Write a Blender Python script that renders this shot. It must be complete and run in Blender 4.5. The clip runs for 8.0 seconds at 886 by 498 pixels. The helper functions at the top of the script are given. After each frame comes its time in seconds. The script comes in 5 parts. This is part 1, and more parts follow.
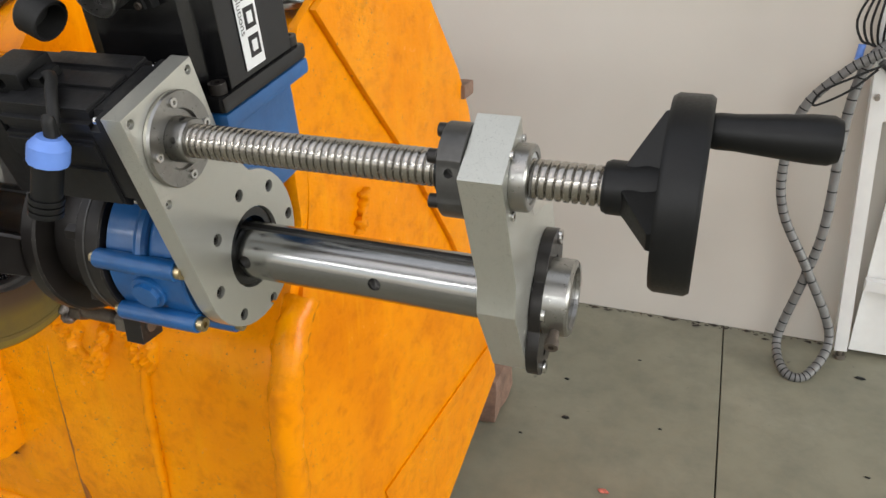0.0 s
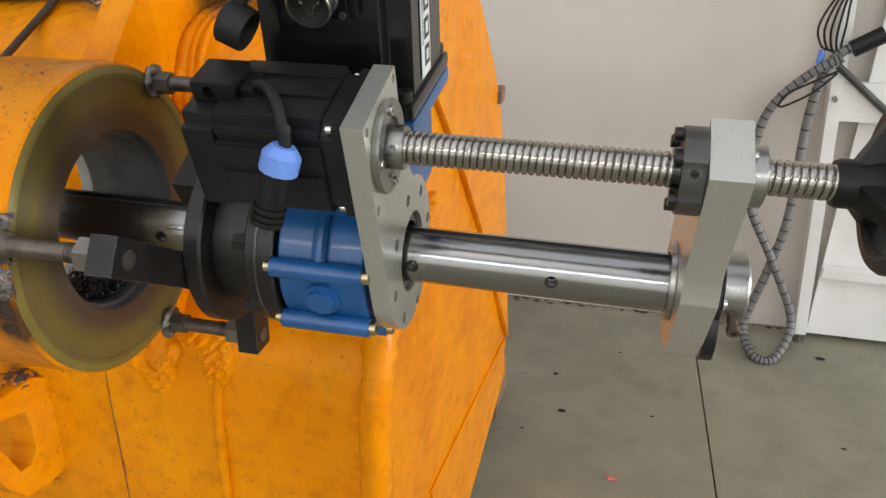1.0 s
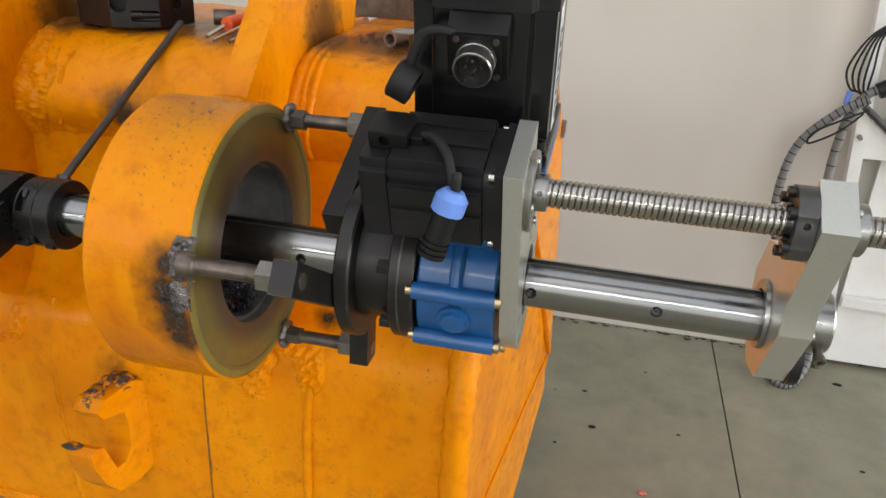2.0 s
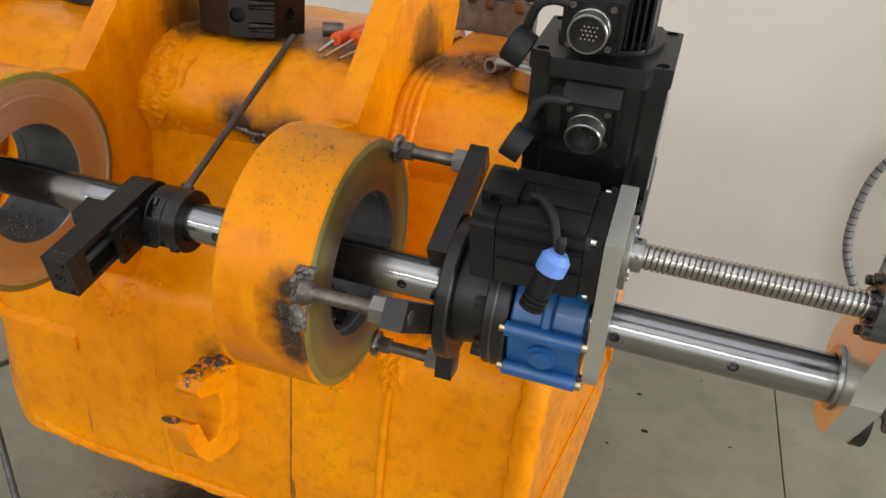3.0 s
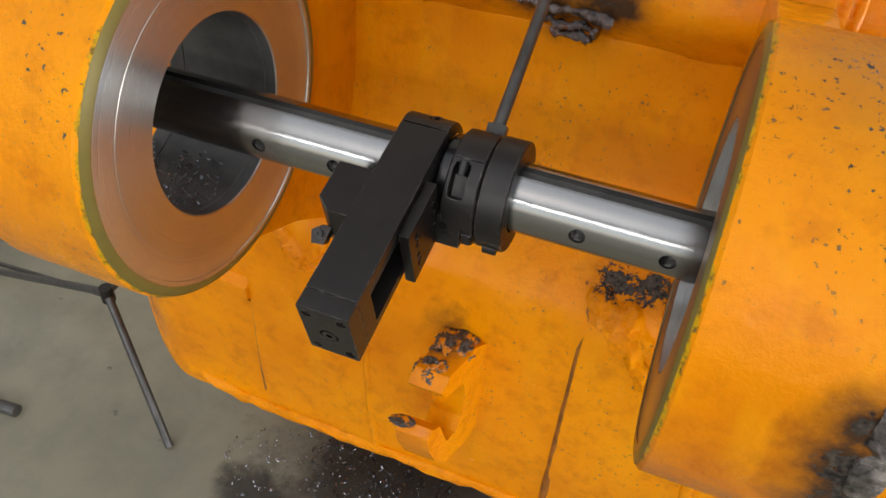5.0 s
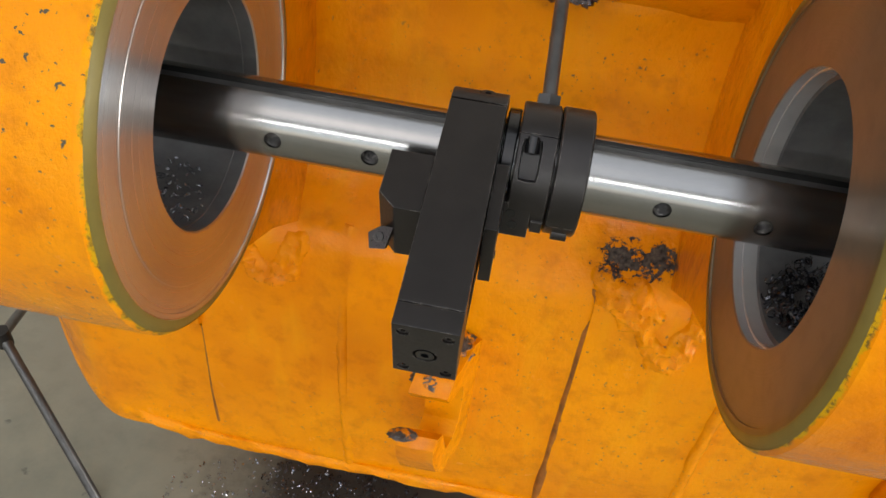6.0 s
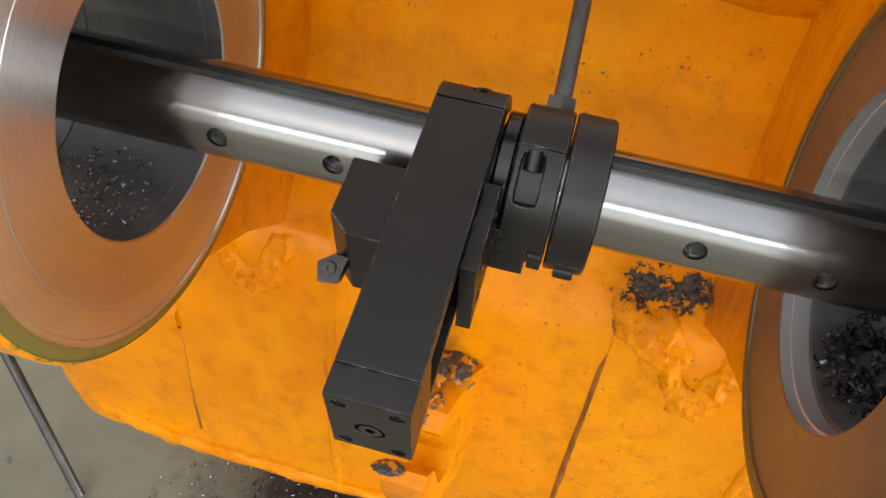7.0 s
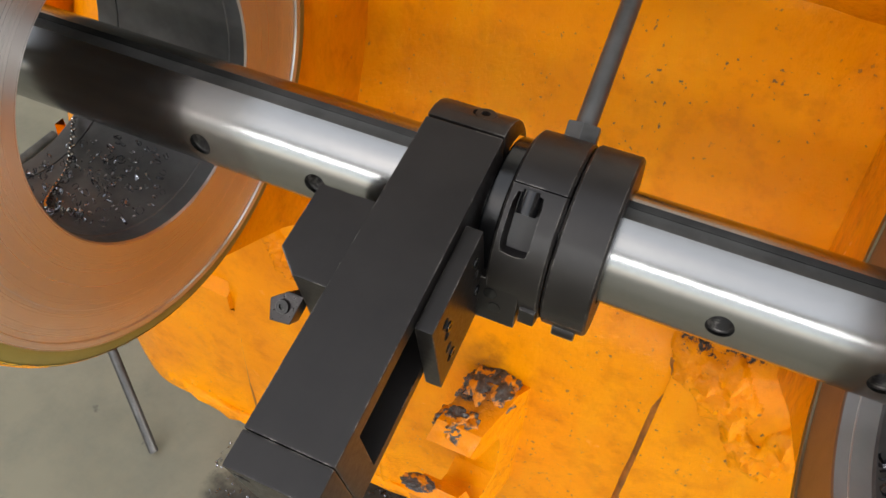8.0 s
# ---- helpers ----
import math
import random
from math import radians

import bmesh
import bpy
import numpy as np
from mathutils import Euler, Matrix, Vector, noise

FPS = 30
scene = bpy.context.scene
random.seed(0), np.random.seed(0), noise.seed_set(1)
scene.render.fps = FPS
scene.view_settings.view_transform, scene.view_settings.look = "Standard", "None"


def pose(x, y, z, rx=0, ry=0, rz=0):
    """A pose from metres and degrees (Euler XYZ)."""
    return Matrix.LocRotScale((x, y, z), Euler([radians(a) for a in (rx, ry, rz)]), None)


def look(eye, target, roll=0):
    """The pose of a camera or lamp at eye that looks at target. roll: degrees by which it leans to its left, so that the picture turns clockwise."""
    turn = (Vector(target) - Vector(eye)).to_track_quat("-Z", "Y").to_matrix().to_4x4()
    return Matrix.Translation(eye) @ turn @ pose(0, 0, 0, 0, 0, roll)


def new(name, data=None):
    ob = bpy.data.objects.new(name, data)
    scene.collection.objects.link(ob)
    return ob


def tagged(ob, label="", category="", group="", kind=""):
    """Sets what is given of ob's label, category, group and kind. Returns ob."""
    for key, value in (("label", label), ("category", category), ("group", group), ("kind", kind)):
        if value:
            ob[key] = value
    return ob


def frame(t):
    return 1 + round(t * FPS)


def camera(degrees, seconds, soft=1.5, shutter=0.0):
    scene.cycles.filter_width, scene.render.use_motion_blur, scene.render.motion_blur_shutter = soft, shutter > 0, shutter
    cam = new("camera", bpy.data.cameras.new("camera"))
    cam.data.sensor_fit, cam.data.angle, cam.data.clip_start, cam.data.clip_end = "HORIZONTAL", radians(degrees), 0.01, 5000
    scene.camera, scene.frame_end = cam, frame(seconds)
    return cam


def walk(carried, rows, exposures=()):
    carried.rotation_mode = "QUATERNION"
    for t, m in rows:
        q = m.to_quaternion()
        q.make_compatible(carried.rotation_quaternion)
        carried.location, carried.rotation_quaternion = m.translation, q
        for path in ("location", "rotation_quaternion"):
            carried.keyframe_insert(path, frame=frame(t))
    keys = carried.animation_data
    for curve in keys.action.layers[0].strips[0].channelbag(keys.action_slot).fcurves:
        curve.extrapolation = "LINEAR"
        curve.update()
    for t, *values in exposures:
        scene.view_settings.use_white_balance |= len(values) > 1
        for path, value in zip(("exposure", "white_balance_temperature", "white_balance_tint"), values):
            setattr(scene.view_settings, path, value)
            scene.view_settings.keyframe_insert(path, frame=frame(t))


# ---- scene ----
cam = camera(60.6, 8.0)
PATH = [
    (0, (-0.005, 0.092, 1.168), (-0.626, 1.787, 0.307), -0.6),
    (0.5, (-0.092, 0.074, 1.16), (-0.567, 1.812, 0.293), 0.1),
    (1, (-0.211, 0.006, 1.176), (-0.593, 1.775, 0.325), 0.9),
    (1.5, (-0.284, -0.044, 1.194), (-0.635, 1.744, 0.371), 1.9),
    (1.7, (-0.3, -0.063, 1.2), (-0.655, 1.727, 0.383), 2.3),
    (2.8, (-0.334, -0.129, 1.304), (-0.793, 1.612, 0.431), 5.1),
    (3, (-0.354, -0.126, 1.31), (-0.849, 1.587, 0.404), 5.5),
    (3.5, (-0.443, -0.056, 1.297), (-1.015, 1.567, 0.276), 6.3),
    (4, (-0.564, 0.063, 1.276), (-1.188, 1.579, 0.132), 6.5),
    (4.5, (-0.652, 0.14, 1.242), (-1.272, 1.566, -0.016), 5.6),
    (5, (-0.798, 0.184, 1.208), (-1.292, 1.595, -0.121), 3.6),
    (5.2, (-0.848, 0.188, 1.199), (-1.238, 1.617, -0.145), 3.6),
    (6.3, (-0.937, 0.213, 1.142), (-1.072, 1.714, -0.172), 7.0),
    (6.5, (-0.938, 0.234, 1.134), (-1.09, 1.733, -0.182), 7.4),
    (7, (-0.915, 0.287, 1.116), (-1.15, 1.743, -0.235), 7.4),
    (7.5, (-0.894, 0.331, 1.107), (-1.256, 1.713, -0.292), 6.3),
    (8, (-0.874, 0.359, 1.11), (-1.387, 1.666, -0.314), 3.9),
]
walk(cam, [(t, look(eye, target, roll)) for t, eye, target, roll in PATH],
     exposures=((0.0, -0.14), (0.5, -0.20), (1.7, -0.13), (3.0, -0.06), (4.0, -0.05), (5.2, -0.08), (6.3, 0.13), (7.0, 0.30), (8.0, 0.34)))

# ---- light ----
world = bpy.data.worlds.new("World")
scene.world = world
world.use_nodes = True
wn = world.node_tree.nodes
sky = wn.new("ShaderNodeTexSky")
sky.sky_type = "NISHITA"
sky.sun_disc = False
sky.sun_elevation, sky.sun_rotation = radians(50), radians(200)
world.node_tree.links.new(sky.outputs[0], wn["Background"].inputs[0])
wn["Background"].inputs[1].default_value = 0.1
scene.view_settings.exposure = 0.0


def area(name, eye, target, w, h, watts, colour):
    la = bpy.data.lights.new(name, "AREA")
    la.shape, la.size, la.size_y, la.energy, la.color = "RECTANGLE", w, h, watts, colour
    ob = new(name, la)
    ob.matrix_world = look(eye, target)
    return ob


# Unseen lamps, added and sized to suit the bar's reflections and the paint
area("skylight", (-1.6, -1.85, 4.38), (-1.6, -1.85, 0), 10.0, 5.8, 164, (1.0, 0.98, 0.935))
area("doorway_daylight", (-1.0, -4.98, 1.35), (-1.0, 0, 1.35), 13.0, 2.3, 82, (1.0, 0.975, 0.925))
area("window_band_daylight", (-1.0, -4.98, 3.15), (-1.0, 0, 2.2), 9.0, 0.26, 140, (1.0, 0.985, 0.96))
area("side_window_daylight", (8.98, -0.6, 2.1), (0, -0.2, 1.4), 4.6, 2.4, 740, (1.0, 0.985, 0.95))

# ---- materials ----


def nodes_of(name):
    m = bpy.data.materials.new(name)
    m.use_nodes = True
    return m, m.node_tree.nodes, m.node_tree.links, m.node_tree.nodes["Principled BSDF"]


def ramp(n, l, src, stops):
    r = n.new("ShaderNodeValToRGB")
    el = r.color_ramp.elements
    while len(el) < len(stops):
        el.new(0.5)
    for e, (p, c) in zip(el, stops):
        e.position, e.color = p, (*c, 1) if len(c) == 3 else c
    l.new(src, r.inputs[0])
    return r.outputs[0]


def noise_tex(n, l, vec, scale, detail=4, rough=0.6):
    t = n.new("ShaderNodeTexNoise")
    t.inputs["Scale"].default_value, t.inputs["Detail"].default_value = scale, detail
    t.inputs["Roughness"].default_value = rough
    if vec is not None:
        l.new(vec, t.inputs["Vector"])
    return t.outputs["Fac"]


def mixc(n, l, fac, a, b):
    m = n.new("ShaderNodeMix")
    m.data_type = "RGBA"
    for s, v in ((m.inputs[0], fac), (m.inputs[6], a), (m.inputs[7], b)):
        if isinstance(v, (int, float)):
            s.default_value = v
        elif isinstance(v, tuple):
            s.default_value = (*v, 1)
        else:
            l.new(v, s)
    return m.outputs[2]


def math_node(n, l, op, a, b=0.0, clamp=False):
    m = n.new("ShaderNodeMath")
    m.operation, m.use_clamp = op, clamp
    for s, v in ((m.inputs[0], a), (m.inputs[1], b)):
        if isinstance(v, (int, float)):
            s.default_value = v
        else:
            l.new(v, s)
    return m.outputs[0]


def bump(n, l, bsdf, height, strength, dist):
    b = n.new("ShaderNodeBump")
    b.inputs["Strength"].default_value, b.inputs["Distance"].default_value = strength, dist
    l.new(height, b.inputs["Height"])
    l.new(b.outputs[0], bsdf.inputs["Normal"])


def place_vec(n):
    return n.new("ShaderNodeNewGeometry").outputs["Position"]


def simple(name, colour, rough, metal=0.0, vary=0.25, scale=30, bumpy=0.15, dist=0.001, coat=0.0, worn=None, spec=0.5):
    m, n, l, b = nodes_of(name)
    v = place_vec(n)
    f = noise_tex(n, l, v, scale)
    g = noise_tex(n, l, v, scale * 9, 5, 0.7)
    dark = tuple(c * (1 - vary) for c in colour)
    lite = tuple(min(1, c * (1 + vary)) for c in colour)
    c = ramp(n, l, f, [(0.3, dark), (0.7, lite)])
    if worn:
        c = mixc(n, l, ramp(n, l, g, [(0.62, (0, 0, 0)), (0.72, (1, 1, 1))]), c, worn)
    l.new(c, b.inputs["Base Color"])
    l.new(ramp(n, l, g, [(0.2, (rough * 0.75,) * 3), (0.8, (min(1, rough * 1.3),) * 3)]), b.inputs["Roughness"])
    b.inputs["Metallic"].default_value = metal
    b.inputs["Specular IOR Level"].default_value = spec
    b.inputs["Coat Weight"].default_value = coat
    b.inputs["Coat Roughness"].default_value = 0.12
    if bumpy:
        bump(n, l, b, g, bumpy, dist)
    return m


def orange_paint(name, stains=(), chips=0.68, grime=1.0, flakes=(), edges=(), grimes=()):
    """Thick orange machine paint: runs and chips; soot and burnt bare metal round each stain (x, y, z, radius, share of paint lost), scattered flaking
    round each flake place, and yellow primer showing along worn edges at x."""
    m, n, l, b = nodes_of(name)
    v = place_vec(n)
    big = noise_tex(n, l, v, 5, 3)
    mid = noise_tex(n, l, v, 38, 5, 0.65)
    fine = noise_tex(n, l, v, 230, 3, 0.5)
    grit = noise_tex(n, l, v, 150, 5, 0.75)
    mp = n.new("ShaderNodeMapping")
    mp.inputs["Scale"].default_value = (1.0, 1.0, 0.16)
    l.new(v, mp.inputs["Vector"])
    runs = noise_tex(n, l, mp.outputs[0], 34, 3, 0.5)
    c = ramp(n, l, big, [(0.28, (0.66, 0.192, 0.0003)), (0.5, (0.80, 0.262, 0.0004)), (0.75, (0.90, 0.330, 0.0005))])
    blot = ramp(n, l, mid, [(0.30, (0.6, 0.6, 0.6)), (0.5, (0, 0, 0))])
    c = mixc(n, l, math_node(n, l, "MULTIPLY", blot, grime * 0.7), c, (0.47, 0.115, 0.003))
    c = mixc(n, l, math_node(n, l, "MULTIPLY", ramp(n, l, runs, [(0.56, (0, 0, 0)), (0.70, (1, 1, 1))]), 0.35), c, (0.86, 0.36, 0.003))
    rough = ramp(n, l, mid, [(0.3, (0.12,) * 3), (0.75, (0.30,) * 3)])
    patch = ramp(n, l, big, [(0.47, (0, 0, 0)), (0.62, (1, 1, 1))])
    mask = math_node(n, l, "MULTIPLY", ramp(n, l, fine, [(chips, (0, 0, 0)), (chips + 0.03, (1, 1, 1))]), patch)

    def near(p, r):
        d = n.new("ShaderNodeVectorMath")
        d.operation = "DISTANCE"
        l.new(v, d.inputs[0])
        d.inputs[1].default_value = p
        return math_node(n, l, "DIVIDE", d.outputs["Value"], r)

    soot = None
    for x, y, z, r, lost in stains:
        k0 = near((x, y, z), r)
        k = math_node(n, l, "ADD", k0, math_node(n, l, "MULTIPLY", math_node(n, l, "SUBTRACT", mid, 0.5), 1.5))
        k = math_node(n, l, "ADD", k, math_node(n, l, "MULTIPLY", math_node(n, l, "SUBTRACT", grit, 0.5), 1.8))
        k2 = math_node(n, l, "ADD", k0, math_node(n, l, "MULTIPLY", math_node(n, l, "SUBTRACT", mid, 0.5), 1.3))
        s1 = ramp(n, l, k, [(lost, (1, 1, 1)), (lost + 0.07, (0, 0, 0))])
        s2 = ramp(n, l, math_node(n, l, "MULTIPLY", k2, 0.42), [(0.16, (1, 1, 1)), (0.34, (0.55,) * 3), (0.62, (0, 0, 0))])
        if lost > 0.5:
            s2 = math_node(n, l, "MULTIPLY", s2, 0.35)
        mask = math_node(n, l, "MAXIMUM", mask, s1)
        soot = s2 if soot is None else math_node(n, l, "MAXIMUM", soot, s2)
    for x, y, z, r in flakes:
        k = math_node(n, l, "SUBTRACT", 1.0, near((x, y, z), r), True)
        lift = math_node(n, l, "ADD", grit, math_node(n, l, "MULTIPLY", k, 0.09))
        mask = math_node(n, l, "MAXIMUM", mask, math_node(n, l, "MULTIPLY", ramp(n, l, lift, [(0.660, (0, 0, 0)), (0.68, (1, 1, 1))]), math_node(n, l, "GREATER_THAN", k, 0.001)))
        s2 = math_node(n, l, "MULTIPLY", ramp(n, l, math_node(n, l, "ADD", k, math_node(n, l, "SUBTRACT", mid, 0.5)), [(0.15, (0, 0, 0)), (0.9, (0.6,) * 3)]), 0.55)
        soot = s2 if soot is None else math_node(n, l, "MAXIMUM", soot, s2)
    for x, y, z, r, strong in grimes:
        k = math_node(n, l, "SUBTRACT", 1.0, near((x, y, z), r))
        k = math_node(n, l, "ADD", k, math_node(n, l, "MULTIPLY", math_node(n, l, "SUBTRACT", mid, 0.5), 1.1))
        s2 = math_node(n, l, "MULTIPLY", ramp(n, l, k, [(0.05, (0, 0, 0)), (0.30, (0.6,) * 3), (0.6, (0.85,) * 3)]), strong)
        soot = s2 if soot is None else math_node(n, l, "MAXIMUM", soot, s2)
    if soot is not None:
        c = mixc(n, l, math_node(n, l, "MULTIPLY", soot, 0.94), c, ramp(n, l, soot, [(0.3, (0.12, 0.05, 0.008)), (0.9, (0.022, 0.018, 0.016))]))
    burnt = ramp(n, l, fine, [(0.35, (0.012, 0.012, 0.014)), (0.7, (0.085, 0.072, 0.058))])
    sep = n.new("ShaderNodeSeparateXYZ")
    l.new(v, sep.inputs[0])
    for x in edges:
        d = math_node(n, l, "ABSOLUTE", math_node(n, l, "SUBTRACT", sep.outputs[0], x))
        w = math_node(n, l, "ADD", math_node(n, l, "DIVIDE", d, 0.006), math_node(n, l, "MULTIPLY", math_node(n, l, "SUBTRACT", mid, 0.5), 2.4))
        c = mixc(n, l, ramp(n, l, w, [(0.42, (0.9,) * 3), (0.6, (0, 0, 0))]), c, ramp(n, l, grit, [(0.42, (0.10, 0.085, 0.02)), (0.52, (0.56, 0.33, 0.006))]))
    c = mixc(n, l, mask, c, burnt)
    l.new(c, b.inputs["Base Color"])
    l.new(mixc(n, l, mask, rough, (0.6, 0.6, 0.6)), b.inputs["Roughness"])
    b.inputs["Specular IOR Level"].default_value = 0.10
    b.inputs["Specular Tint"].default_value = (1.0, 0.60, 0.20, 1)
    b.inputs["Coat Weight"].default_value = 0.26
    b.inputs["Coat Roughness"].default_value = 0.045
    h = math_node(n, l, "ADD", mid, math_node(n, l, "MULTIPLY", fine, 0.10))
    h = math_node(n, l, "ADD", h, math_node(n, l, "MULTIPLY", big, 2.2))
    h = math_node(n, l, "ADD", h, math_node(n, l, "MULTIPLY", math_node(n, l, "MULTIPLY", grit, patch), 0.8))
    h = math_node(n, l, "ADD", h, math_node(n, l, "MULTIPLY", runs, 0.7))
    h = math_node(n, l, "SUBTRACT", h, math_node(n, l, "MULTIPLY", mask, 0.4))
    bump(n, l, b, h, 0.52, 0.0046)
    l.new(b.inputs["Normal"].links[0].from_socket, b.inputs["Coat Normal"])
    return m


def turned(name, colour, rough, bands, axis_y=0.600, axis_z=0.884, strength=0.5, metal=0.62):
    """Turned steel: fine rings about the bore's axis, and tint bands by radius as (radius, colour)."""
    m, n, l, b = nodes_of(name)
    v = place_vec(n)
    sep = n.new("ShaderNodeSeparateXYZ")
    l.new(v, sep.inputs[0])
    dy = math_node(n, l, "SUBTRACT", sep.outputs[1], axis_y)
    dz = math_node(n, l, "SUBTRACT", sep.outputs[2], axis_z)
    r = math_node(n, l, "SQRT", math_node(n, l, "ADD", math_node(n, l, "MULTIPLY", dy, dy), math_node(n, l, "MULTIPLY", dz, dz)))
    big = noise_tex(n, l, v, 14, 4)
    rr = math_node(n, l, "ADD", r, math_node(n, l, "MULTIPLY", math_node(n, l, "SUBTRACT", big, 0.5), 0.008))
    c = ramp(n, l, math_node(n, l, "MULTIPLY", rr, 5.0), [(p * 5.0, col) for p, col in bands])
    comb = n.new("ShaderNodeCombineXYZ")
    l.new(math_node(n, l, "MULTIPLY", r, 1500.0), comb.inputs[0])
    rings = noise_tex(n, l, comb.outputs[0], 1.0, 3)
    c = mixc(n, l, math_node(n, l, "MULTIPLY", ramp(n, l, noise_tex(n, l, v, 60, 5), [(0.45, (0, 0, 0)), (0.75, (1, 1, 1))]), 0.35), c, colour)
    l.new(c, b.inputs["Base Color"])
    b.inputs["Metallic"].default_value = metal
    b.inputs["Anisotropic"].default_value = 0.85
    b.inputs["Anisotropic Rotation"].default_value = 0.25
    tg = n.new("ShaderNodeTangent")
    tg.direction_type, tg.axis = "RADIAL", "X"
    l.new(tg.outputs[0], b.inputs["Tangent"])
    l.new(ramp(n, l, rings, [(0.3, (rough * 0.8,) * 3), (0.7, (rough * 1.25,) * 3)]), b.inputs["Roughness"])
    bump(n, l, b, rings, strength, 0.0004)
    return m


STAINS = [(-0.985, 0.720, 0.575, 0.030, 0.45), (-0.985, 0.640, 0.505, 0.012, 0.3),
          (-0.972, 0.822, 0.950, 0.030, -1.0), (-0.958, 0.822, 0.936, 0.036, -1.0), (-0.930, 0.822, 0.922, 0.036, -1.0), (-0.905, 0.822, 0.922, 0.034, -1.0), (-0.880, 0.822, 0.938, 0.032, -1.0),
          (-0.812, 0.79, 0.660, 0.036, 0.62), (-0.780, 0.79, 0.666, 0.032, 0.62), (-1.135, 0.80, 0.650, 0.028, 0.62), (-1.110, 0.80, 0.655, 0.025, 0.6), (-0.655, 0.79, 0.690, 0.018, 0.40), (-0.635, 0.79, 0.694, 0.018, 0.40), (-0.612, 0.79, 0.690, 0.015, 0.40)]
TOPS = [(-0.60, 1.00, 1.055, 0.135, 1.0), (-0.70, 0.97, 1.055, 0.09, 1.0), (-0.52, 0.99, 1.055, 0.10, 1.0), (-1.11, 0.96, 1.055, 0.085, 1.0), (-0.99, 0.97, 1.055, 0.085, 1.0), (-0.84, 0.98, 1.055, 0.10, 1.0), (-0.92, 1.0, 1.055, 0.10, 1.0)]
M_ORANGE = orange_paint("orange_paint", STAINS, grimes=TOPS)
M_BOSS_R = orange_paint("orange_paint_scorched", [(-0.676, 0.452, 0.918, 0.026, 0.25), (-0.676, 0.451, 0.896, 0.030, 0.25), (-0.672, 0.456, 0.868, 0.030, 0.2), (-0.668, 0.464, 0.842, 0.024, 0.2)], 0.665, flakes=[(-0.670, 0.62, 1.03, 0.095), (-0.71, 0.57, 1.03, 0.09), (-0.66, 0.68, 1.01, 0.06)], edges=(-0.768,), grimes=[(-0.665, 0.66, 1.03, 0.10, 0.5), (-0.70, 0.60, 1.035, 0.07, 0.4)])
M_BOSS_L = orange_paint("orange_paint_flaked", [], 0.665, edges=(-1.132,))
M_FACE_L = turned("turned_face", (0.50, 0.46, 0.43), 0.30, [(0.0, (0.48, 0.44, 0.42)), (0.112, (0.50, 0.46, 0.44)), (0.122, (0.58, 0.55, 0.53)), (0.134, (0.62, 0.61, 0.61)), (0.1385, (0.58, 0.57, 0.56)), (0.1395, (0.17, 0.135, 0.03))], metal=0.9)
M_FACE_R = turned("heat_tinted_face", (0.07, 0.055, 0.045), 0.34, [(0.0, (0.21, 0.15, 0.10)), (0.10, (0.22, 0.155, 0.105)), (0.13, (0.18, 0.135, 0.09)), (0.140, (0.15, 0.11, 0.04))], strength=0.3, metal=0.45)
M_FACE_RO = turned("olive_oiled_face", (0.09, 0.065, 0.055), 0.40, [(0.0, (0.085, 0.062, 0.048)), (0.10, (0.11, 0.078, 0.05)), (0.118, (0.19, 0.145, 0.04)), (0.135, (0.18, 0.14, 0.045)), (0.148, (0.12, 0.085, 0.05))], strength=0.2, metal=0.3)
M_OLIVE = turned("olive_chamfer", (0.10, 0.08, 0.03), 0.45, [(0.0, (0.20, 0.155, 0.035)), (0.2, (0.22, 0.17, 0.04))], strength=0.2, metal=0.15)
M_BORE = simple("bored_steel", (0.14, 0.14, 0.14), 0.5, 0.5, 0.35, 20)
M_BORE_BRIGHT = turned("bright_bore", (0.4, 0.4, 0.4), 0.25, [(0.0, (0.55, 0.54, 0.53)), (0.2, (0.6, 0.6, 0.6))])
M_BAR = simple("ground_steel", (0.315, 0.315, 0.31), 0.20, 1.0, 0.06, 16, 0.02, 0.0002)
M_BRIGHT = simple("bright_steel", (0.62, 0.61, 0.59), 0.16, 1.0, 0.1, 40, 0.06, 0.0003)
M_PLATE = simple("milled_aluminium", (0.56, 0.56, 0.51), 0.30, 0.7, 0.02, 160, 0.01, 0.0001)
M_SCREW = simple("ball_screw_steel", (0.40, 0.38, 0.35), 0.24, 1.0, 0.2, 45, 0.05, 0.0003, worn=(0.12, 0.08, 0.06))


def black_oxide():
    """Blackened steel: satin, warm black, rubbed to bare metal in places along its edges."""
    m, n, l, b = nodes_of("black_oxide")
    v = place_vec(n)
    f, g = noise_tex(n, l, v, 40), noise_tex(n, l, v, 420, 4, 0.7)
    c = ramp(n, l, f, [(0.3, (0.012, 0.0100, 0.0092)), (0.7, (0.020, 0.0170, 0.0155))])
    bv = n.new("ShaderNodeBevel")
    bv.samples = 3
    bv.inputs["Radius"].default_value = 0.0009
    dot = n.new("ShaderNodeVectorMath")
    dot.operation = "DOT_PRODUCT"
    l.new(bv.outputs[0], dot.inputs[0])
    l.new(n.new("ShaderNodeNewGeometry").outputs["Normal"], dot.inputs[1])
    edge = ramp(n, l, dot.outputs["Value"], [(0.86, (1, 1, 1)), (0.965, (0, 0, 0))])
    rub = math_node(n, l, "MULTIPLY", edge, ramp(n, l, noise_tex(n, l, v, 130, 4, 0.7), [(0.48, (0, 0, 0)), (0.62, (0.8, 0.8, 0.8))]))
    l.new(mixc(n, l, rub, c, (0.34, 0.31, 0.28)), b.inputs["Base Color"])
    l.new(ramp(n, l, g, [(0.2, (0.30,) * 3), (0.8, (0.48,) * 3)]), b.inputs["Roughness"])
    b.inputs["Metallic"].default_value = 0.25
    bump(n, l, b, g, 0.06, 0.0004)
    return m


